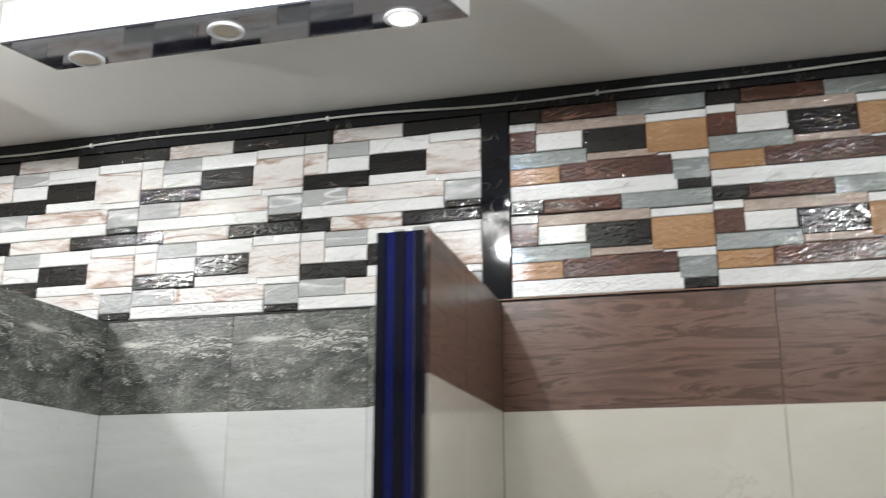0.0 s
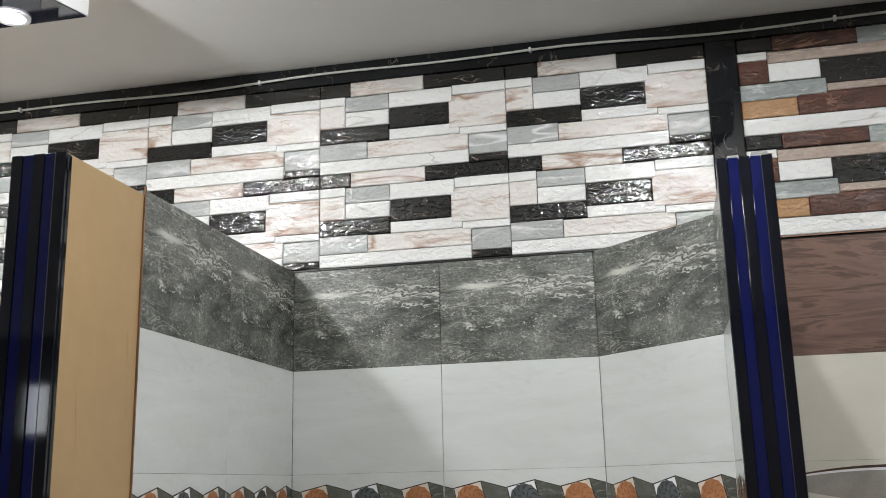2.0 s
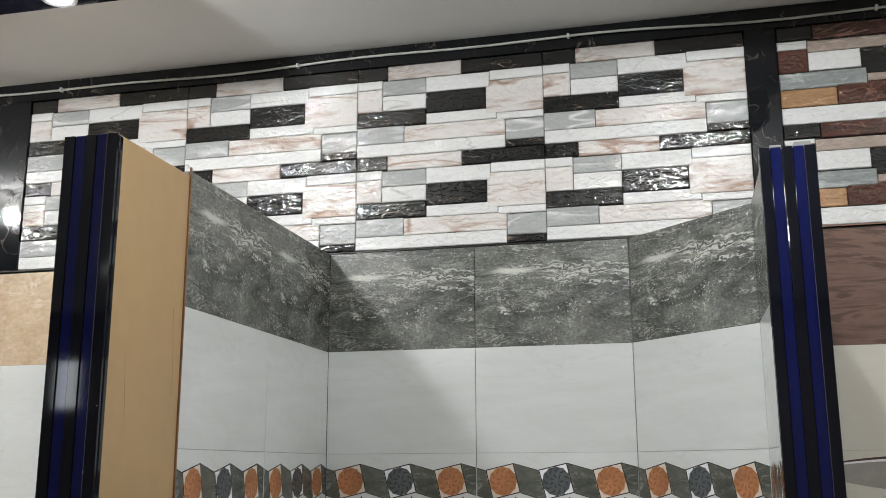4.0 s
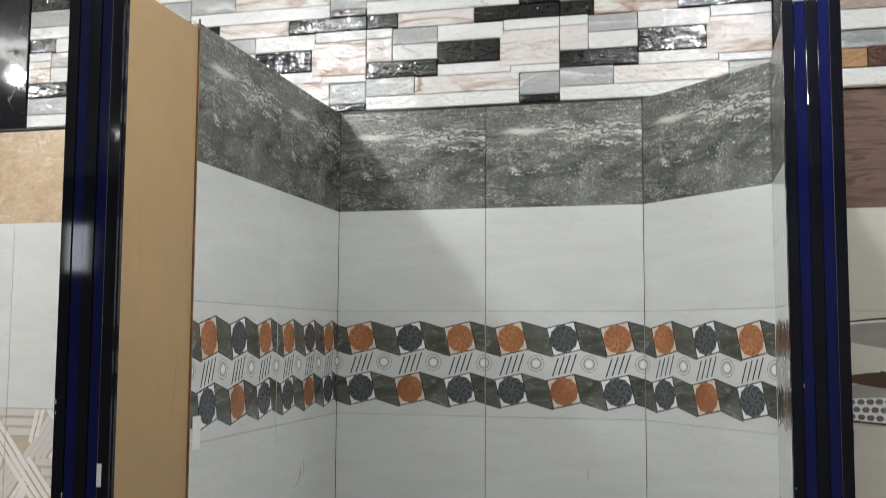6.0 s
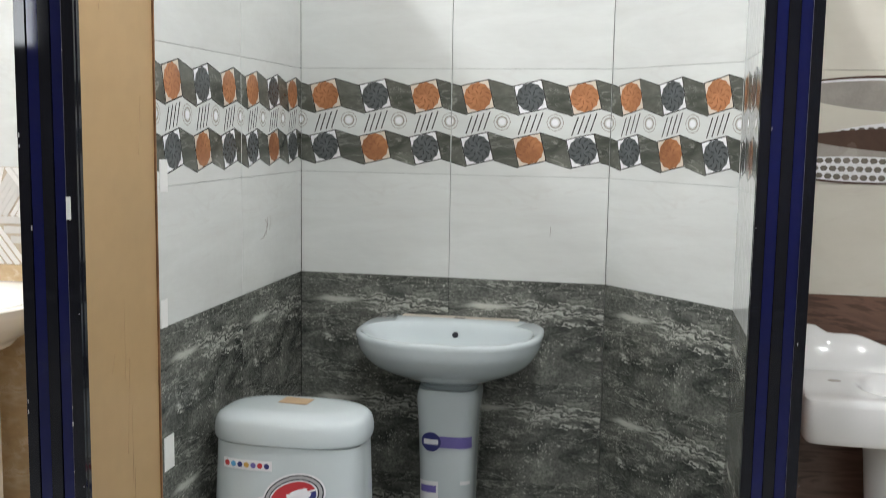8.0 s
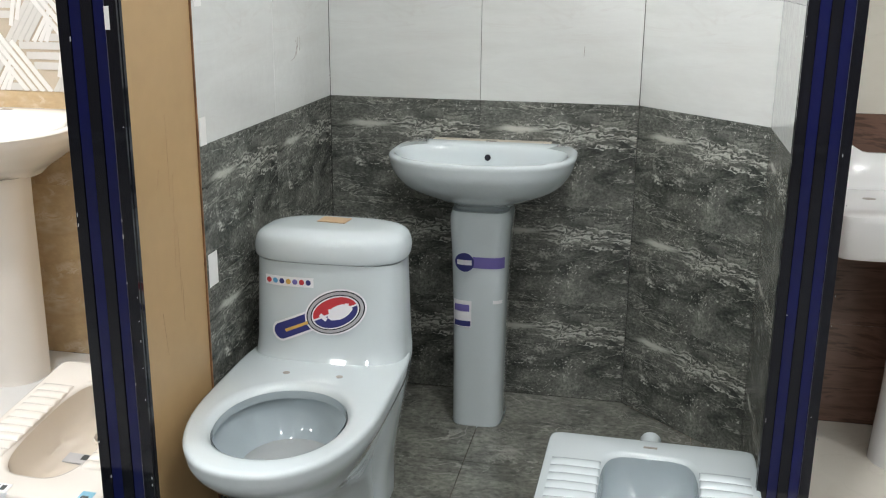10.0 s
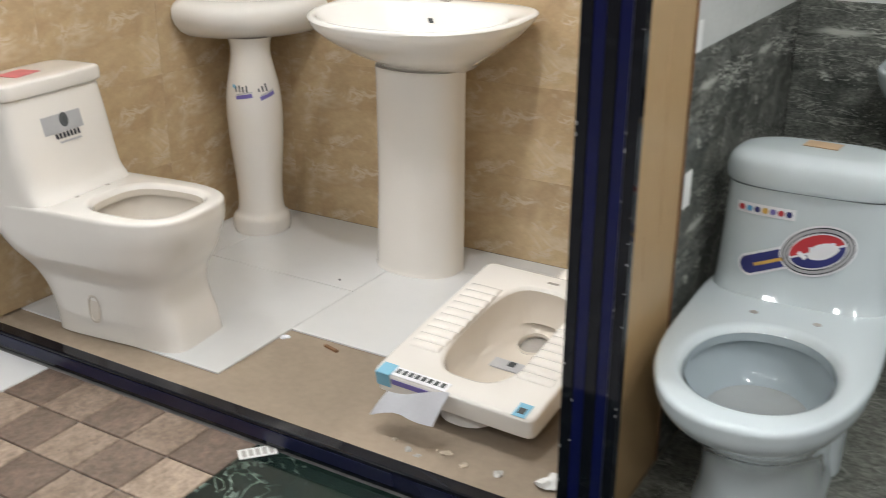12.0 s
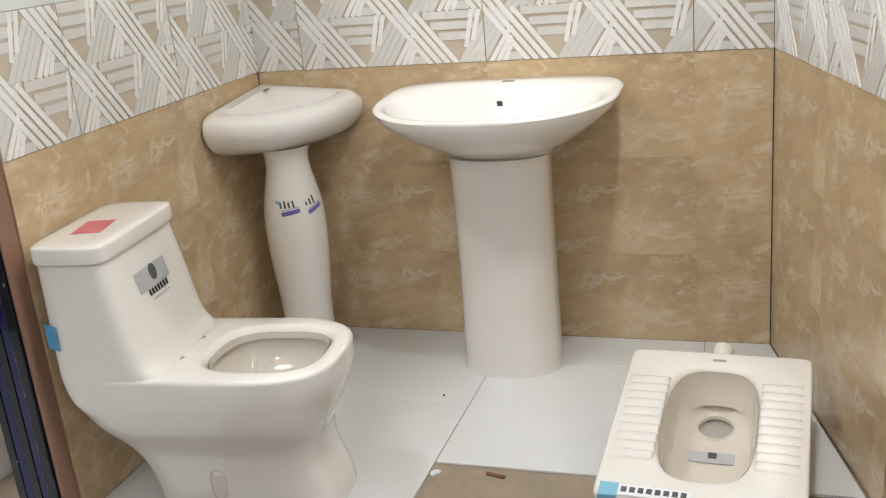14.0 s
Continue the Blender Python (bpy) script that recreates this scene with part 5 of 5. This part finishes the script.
def squat_pan(m, material, inside, label, width=0.44, length=0.62, square=3.2, rest=None):
    """Local x to the side, y from the front edge to the back, z = 0 at the top face."""
    g = group_at("squat_pan", m)
    tagged(g, label, "squat toilet")
    n = 64
    hw = width / 2

    def rrect(z, a, c, cy, k):
        return [Vector((a * spow(math.cos(t), 2 / k), cy + c * spow(math.sin(t), 2 / k), z)) for t in (2 * math.pi * i / n for i in range(n))]
    cy = length / 2
    rings = [rrect(-0.058, hw - 0.03, cy - 0.03, cy, 10), rrect(-0.056, hw - 0.004, cy - 0.004, cy, 26), rrect(-0.008, hw, cy, cy, 26), rrect(-0.002, hw - 0.003, cy - 0.003, cy, 26), rrect(0.0, hw - 0.009, cy - 0.009, cy, 26)]
    sl = length * 0.365
    sy = length * 0.505
    for z, a, c, k in ((0.0, 0.118, sl + 0.012, square), (-0.002, 0.112, sl + 0.005, square), (-0.010, 0.107, sl, square)):
        rings.append(rrect(z, a, c, sy, k))
    part("plate", loft(rings, False, False), material, g, smooth=45)
    inner = [rrect(-0.009, 0.1065, sl - 0.0005, sy, square), rrect(-0.03, 0.104, sl - 0.002, sy, square), rrect(-0.065, 0.1, sl - 0.01, sy, square), rrect(-0.095, 0.088, sl - 0.045, sy + 0.02, 2.8),
             rrect(-0.105, 0.064, 0.125, sy + 0.075, 2.4), rrect(-0.112, 0.05, 0.08, sy + 0.105, 2.1), rrect(-0.118, 0.042, 0.05, sy + 0.12, 2.0), rrect(-0.145, 0.038, 0.042, sy + 0.125, 2.0)]
    # the trough's shade is part of its colour too
    part("trough", loft(inner, False, True), inside, g, "glazed trough, shade in its colour", smooth=45)
    hole = [[Vector((r * math.cos(t), sy + 0.12 + r * 1.05 * math.sin(t), z)) for t in (2 * math.pi * i / 24 for i in range(24))] for r, z in ((0.047, -0.1175), (0.0445, -0.1135), (0.042, -0.114), (0.040, -0.122))]
    # a taupe disc stands in for the shade down the drain
    part("drain_hole", loft([[Vector((0.04 * math.cos(t), sy + 0.123 + 0.044 * math.sin(t), z)) for t in (2 * math.pi * i / 24 for i in range(24))] for z in (-0.132, -0.13)]), "print_taupe", g, "taupe disc for the shade in the drain opening")
    part("drain", loft(hole, False, False), inside, g, "drain rim", smooth=40)
    pitch = length * 0.056
    for s in (-1, 1):
        for k in range(10):
            y = length * 0.25 + k * pitch
            waves = []
            for u, high in ((0.108, 0.002), (0.112, 0.0058), (0.125, 0.0068), (hw - 0.06, 0.0068), (hw - 0.035, 0.005), (hw - 0.02, 0.0008)):
                waves.append([Vector((s * u, y + pitch * 0.5 * math.cos(a), 0.0004 + high * math.sin(a) ** 1.4)) for a in (math.pi * i / 8 for i in range(9))] + [Vector((s * u, y, -0.006))])
            part("foot_rib", loft(waves), material, g, smooth=60)
    pts = [(0, length - 0.02, -0.03), (0, length + 0.05, -0.03)]
    part("inlet_pipe", tube(pts, 0.026, 20), material, g, "short inlet pipe", smooth=40)
    part("inlet_slot", box(-0.016, 0.016, length * 0.925, length * 0.925 + 0.008, -0.001, 0.0012), "print_taupe", g, "dark inlet slot")
    trap = [rrect(-0.15, 0.06, 0.16, sy - 0.085, 2.6), rrect(-0.146, 0.082, 0.2, sy - 0.045, 2.6), rrect(-0.12, 0.1, 0.235, sy - 0.03, 2.6), rrect(-0.06, 0.12, sl + 0.02, sy, 3), rrect(-0.048, 0.13, sl + 0.03, sy, 3)]
    if rest:
        # the belly sits flat on the floor under the tilted plate
        for ring in trap:
            for p in ring:
                p.z = max(p.z, -rest[0] - rest[1] * p.y + 0.001)
    part("underside", loft(trap, True, False), material, g, "rounded belly", smooth=50)
    return g


# beige booth: front edge low, back edge propped on its pipe
fl, fr, bl_ = Vector((-0.672, -1.03, 0.1)), Vector((-0.24, -1.05, 0.1)), Vector((-0.678, -0.468, 0.195))
xa = (fr - fl).normalized()
ya = (bl_ - fl)
ya = (ya - xa * ya.dot(xa)).normalized()
za = xa.cross(ya)
org = (fl + fr) / 2
mB = Matrix(((xa.x, ya.x, za.x, org.x), (xa.y, ya.y, za.y, org.y), (xa.z, ya.z, za.z, org.z), (0, 0, 0, 1)))
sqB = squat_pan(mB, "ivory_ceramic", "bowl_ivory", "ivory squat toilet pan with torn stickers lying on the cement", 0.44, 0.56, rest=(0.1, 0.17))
part("sticker_blue", box(-0.205, -0.165, -0.0015, 0.04, 0.0006, 0.0016), "label_cyan", sqB, "light blue sticker")
part("sticker_side", box(-0.205, -0.165, -0.0022, -0.0012, -0.035, 0.0), "label_cyan", sqB)
part("sticker_white", box(-0.164, -0.01, 0.004, 0.036, 0.0006, 0.0016), "label_white", sqB, "printed sticker strip that cannot be read")
for k in range(8):
    part("letter_bar", box(-0.158 + k * 0.018, -0.146 + k * 0.018, 0.014, 0.03, 0.0018, 0.0024), "print_slate", sqB)
part("letter_bar", box(-0.16, -0.02, -0.0024, -0.0012, -0.022, -0.008), "label_purple", sqB, "violet printed strip")
part("sticker_corner", box(0.165, 0.198, 0.004, 0.05, 0.0006, 0.0016), "label_cyan", sqB, "light blue corner sticker")
part("letter_bar", box(0.172, 0.19, 0.014, 0.034, 0.0018, 0.0024), "print_slate", sqB)
part("label", box(-0.05, 0.055, 0.255, 0.292, -0.1055, -0.1015), "label_silver", sqB, "silver label in the trough")
part("label_mark", box(-0.006, 0.014, 0.27, 0.29, -0.1014, -0.1008), "print_slate", sqB)
# grey booth
mA = pose(0.965, -1.262, 0.195, 0, 0, -1.2)
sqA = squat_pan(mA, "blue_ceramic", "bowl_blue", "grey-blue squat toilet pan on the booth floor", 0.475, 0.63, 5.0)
part("support", box(-0.12, 0.12, 0.12, 0.5, -0.195, -0.149), "raw_ceramic", sqA, "raw foot of the trap")

# crumpled paper under the pan's edge
bm = bmesh.new()
grid = []
for i in range(9):
    row = []
    for j in range(6):
        u, v = i / 8, j / 5
        row.append(bm.verts.new((0.175 * u + 0.015 * v, 0.06 * v - 0.02 * u * u, 0.044 + 0.06 * v * (0.6 + 0.4 * u) + 0.03 * u * u + 0.05 * (0.45 - abs(u - 0.45)) * (1 - v) + 0.004 * math.sin(7 * u + 3 * v))))
    grid.append(row)
for i in range(8):
    for j in range(5):
        bm.faces.new((grid[i][j], grid[i + 1][j], grid[i + 1][j + 1], grid[i][j + 1]))
bmesh.ops.solidify(bm, geom=list(bm.faces), thickness=0.0008)
paper = part("paper_sheet", bm, "paper", m=pose(-0.62, -1.12, -0.006, 0, 0, 4), smooth=25)
tagged(paper, "torn white paper sheet hanging at the pan's edge", "paper")

# litter on the cement floor
def litter(name, x, y, size, material, label, seed, flat=0.5):
    r = random.Random(seed)
    bm = bmesh.new()
    bmesh.ops.create_icosphere(bm, subdivisions=2, radius=1)
    for v in bm.verts:
        k = 1 + r.uniform(-0.35, 0.35)
        v.co = Vector((v.co.x * size * k, v.co.y * size * 0.7 * k, max(-0.3, v.co.z) * size * flat * k))
    low = min(v.co.z for v in bm.verts)
    ob = part(name, bm, material, m=pose(x, y, -0.006 - low if y < -0.82 else -low, 0, 0, r.uniform(0, 360)))
    return tagged(ob, label, "litter")


litter("paper_scrap", -1.1, -0.845, 0.014, "paper", "small folded white paper scrap on the cement", 1, 0.3)
litter("rag", -0.165, -1.1, 0.03, "tape", "crumpled white rag in the booth corner", 3, 0.6)
for i, (x, y) in enumerate(((-0.55, -1.12), (-0.50, -1.14), (-0.42, -1.11), (-0.47, -1.15), (-0.36, -1.13), (-0.28, -1.12))):
    litter("chip", x, y, 0.008 + 0.003 * (i % 3), "print_grey" if i % 2 else "raw_ceramic", "small chip of plaster on the cement", 10 + i, 0.3)
litter("pebble", -1.2, -0.45, 0.005, "ink", "tiny dark crumb on the white tiles", 30)
litter("pebble", -1.27, -1.05, 0.005, "ink", "tiny dark crumb on the white tiles", 31)
stick = part("wood_splinter", box(-0.026, 0.026, -0.005, 0.005, -0.006, 0.001, 0.002), "plywood_edge", m=pose(-0.945, -0.835, 0, 0, 0, -14))
tagged(stick, "short brown wood splinter on the cement", "litter")

# tape and stickers on the walls and posts
for x, y, z, w, h in ((0, -0.868, 0.622, 0.045, 0.075), (0, -0.872, 1.222, 0.035, 0.07), (0, -0.88, 0.93, 0.03, 0.06)):
    tagged(part("tape_piece", box(x + 0.0005, x + 0.0015, y - w / 2, y + w / 2, z - h / 2, z + h / 2), "tape"), "strip of white tape on the tiled wall", "tape")
r = random.Random(8)
for p, marks in ((p1, 26), (p2, 12), (p3, 16)):
    wd = 0.116
    for i in range(marks):
        e = r.choice((0.004, wd - 0.005, wd * 0.2, wd * 0.8))
        z = r.uniform(0.05, 1.6)
        s = r.uniform(0.0008, 0.002)
        part("paint_chip", box(e - s / 2, e + s / 2, -0.0036, -0.0026, z, z + s * r.uniform(1, 5)), "label_silver", p)
part("paint_chip", box(0.092, 0.101, -0.0042, -0.0026, 1.16, 1.2, 0.0005), "tape", p1, "white scrap of tape")
part("worn_foot", poly_sheet([([(0.04, -0.03), (0.052, -0.026), (0.074, -0.034), (0.07, -0.012), (0.076, 0.004), (0.07, 0.024), (0.06, 0.004), (0.05, 0.008), (0.043, 0.03), (0.045, 0.0)], 0, 0)], -0.0036), "tape", p3, "bare white patch where the paint has come off")
part("worn_foot", box(0.088, 0.094, -0.0036, -0.0026, -0.03, 0.045), "tape", p3)

# ---- booth C furniture ----
van = group_at("counter_basin", pose(1.385, -0.012, 0))
tagged(van, "white ceramic counter basin with a wavy back edge", "washbasin")
def counter(z, d, n=16):
    return oval(z, 0.31, 0.31 - d, 0.31 - d, 0.2 - d, n, n, 72, cy=-0.2)


rings = [counter(0.598, 0.03), counter(0.603, 0.008), counter(0.615, 0.001), counter(0.695, 0.0), counter(0.708, 0.005), counter(0.713, 0.014)]
for z, k in ((0.7135, 1.06), (0.711, 1.0), (0.70, 0.95), (0.665, 0.8), (0.635, 0.55), (0.625, 0.2)):
    rings.append(oval(z, 0.365, 0.215 * k, 0.215 * k, 0.135 * k, 2.5, 2.5, 72, cy=-0.225))
part("basin_body", loft(rings), "white_ceramic", van, smooth=40)


def eased(x, a, c):
    t = min(1.0, max(0.0, (x - a) / (c - a)))
    return t * t * (3 - 2 * t)


rings = []
for i in range(41):
    x = 0.004 + 0.612 * i / 40
    top = 0.822 - 0.022 * eased(x, 0.07, 0.12) - 0.035 * eased(x, 0.17, 0.3) + 0.035 * eased(x, 0.4, 0.5)
    rings.append([Vector((x, y, z)) for y, z in ((-0.002, 0.70), (-0.002, top - 0.006), (-0.008, top), (-0.02, top - 0.002), (-0.034, top - 0.03), (-0.055, 0.735), (-0.09, 0.709), (-0.09, 0.70))])
part("wavy_back", loft(rings), "white_ceramic", van, "wavy raised back edge", smooth=60)
hole = [[Vector((0.1 + 0.016 * math.cos(t), -0.2 + 0.011 * math.sin(t), z)) for t in (2 * math.pi * i / 18 for i in range(18))] for z in (0.7125, 0.7145)]
part("tap_hole", loft(hole), "print_taupe", van, "dark tap hole")
part("pedestal", loft(smooth_rings([(0.0, 0.1), (0.3, 0.088), (0.6, 0.105)], 6, lambda z, rr: [Vector((0.3 + rr * 1.2 * math.cos(2 * math.pi * i / 32), -0.2 + rr * math.sin(2 * math.pi * i / 32), z)) for i in range(32)])), "white_ceramic", van, "pale round pedestal", smooth=50)

# ---- something pale in the next booth ----
crate = group_at("floor_basin", pose(-2.36, -1.0, -0.01))
tagged(crate, "pale ceramic pan with a red printed strip on the floor", "toilet")
rows = [(0, 0.11, 0.1), (0.01, 0.118, 0.108), (0.12, 0.122, 0.112), (0.24, 0.15, 0.14), (0.36, 0.17, 0.16), (0.385, 0.165, 0.155)]
part("pan", loft(smooth_rings(rows, 3, lambda z, a, w: oval(z, 0, a, a, w, 3, 3))), "white_ceramic", crate, smooth=50)
part("printed_strip", box(-0.02, 0.085, -0.1165, -0.095, 0.05, 0.085), "label_red", crate, "red printed strip")

# ---- showroom floor tiles ----
floor = bpy.data.objects["floor"]
for i in range(-6, 8):
    for j in range(9):
        xa_, xb_ = -1.615 + (i - 1) * 0.6, -1.615 + i * 0.6
        ya_, yb_ = -1.233 - j * 0.6, -1.233 - (j + 1) * 0.6
        if xa_ > -1.62 and xa_ < 0.1 and j < 1:
            continue
        part("floor_tile", tile_mesh(0.598, 0.598, "white_floor" if xa_ < -1.7 and j < 2 else "grey_floor", 0.007), "", floor, m=Matrix.Translation((xa_, yb_, SHOP - 0.008)) @ Matrix(((1, 0, 0, 0), (0, 0, 1, 0), (0, -1, 0, 0), (0, 0, 0, 1))))
sq = 0.1485
for i in range(5):
    for j in range(4):
        x0_, y0_ = -1.613 + i * sq, -1.234 - (j + 1) * sq
        part("brown_tile", box(x0_ + 0.0022, x0_ + sq - 0.0022, y0_ + 0.0022, y0_ + sq - 0.0022, SHOP - 0.008, SHOP, 0.002, 1), "tan_floor_tile" if (i + j) % 2 else "brown_floor_tile", floor)
for i in range(2):
    part("green_tile", box(-0.868 + i * 0.5, -0.372 + i * 0.5, -1.832, -1.235, SHOP - 0.008, SHOP, 0.001, 1), "green_marble", floor)
tagb = part("paper_tag", box(-0.045, 0.045, -0.02, 0.02, 0, 0.0012), "tape", m=pose(-0.845, -1.262, SHOP + 0.0004, 0, 0, 48))
tagged(tagb, "small white printed paper tag on the floor tiles", "tag")
for k in range(5):
    part("printed_bar", box(-0.036 + k * 0.016, -0.026 + k * 0.016, -0.014, 0.014, 0.0014, 0.0018), "print_grey", tagb)

# scratches on the bare panel, pen marks on the tiles
r = random.Random(21)
for i in range(9):
    y, z, hh = r.uniform(-1.14, -0.93), r.uniform(0.5, 2.0), r.uniform(0.03, 0.2)
    part("scratch", loft([[Vector((-0.0029, y + dy + k * 0.012 * (i % 3 - 1), z + k * hh)) for dy in (-0.0004, 0.0004)] + [Vector((-0.0022, y + k * 0.012 * (i % 3 - 1), z + k * hh))] for k in (0, 0.5, 1)]), "cardboard", panel, "thin dark scratch")
for a, (y, z, dy, dz) in enumerate(((-0.30, 1.035, 0.02, 0.03), (-0.285, 1.04, 0.012, 0.045), (-0.272, 1.06, -0.02, 0.02), (-0.26, 1.05, 0.004, 0.04), (-0.325, 1.03, 0.03, 0.006))):
    part("pen_mark", tube([(0.0003, y, z), (0.0003, y + dy * 0.5 + 0.003, z + dz * 0.5), (0.0003, y + dy, z + dz)], 0.0006, 5), "print_taupe", None).parent = None
marks = [o for o in scene.collection.objects if o.name.startswith("pen_mark")]
pen = tagged(group_at("pen_scribble", pose(0, 0, 0)), "faint grey pen scribble on the white tiles", "scribble")
for o in marks:
    o.parent = pen
dash = tagged(part("pen_dash", tube([(0.74, -0.0003, 1.03), (0.742, -0.0003, 1.06)], 0.0007, 5), "print_taupe"), "short grey pen dash on a white tile", "scribble")
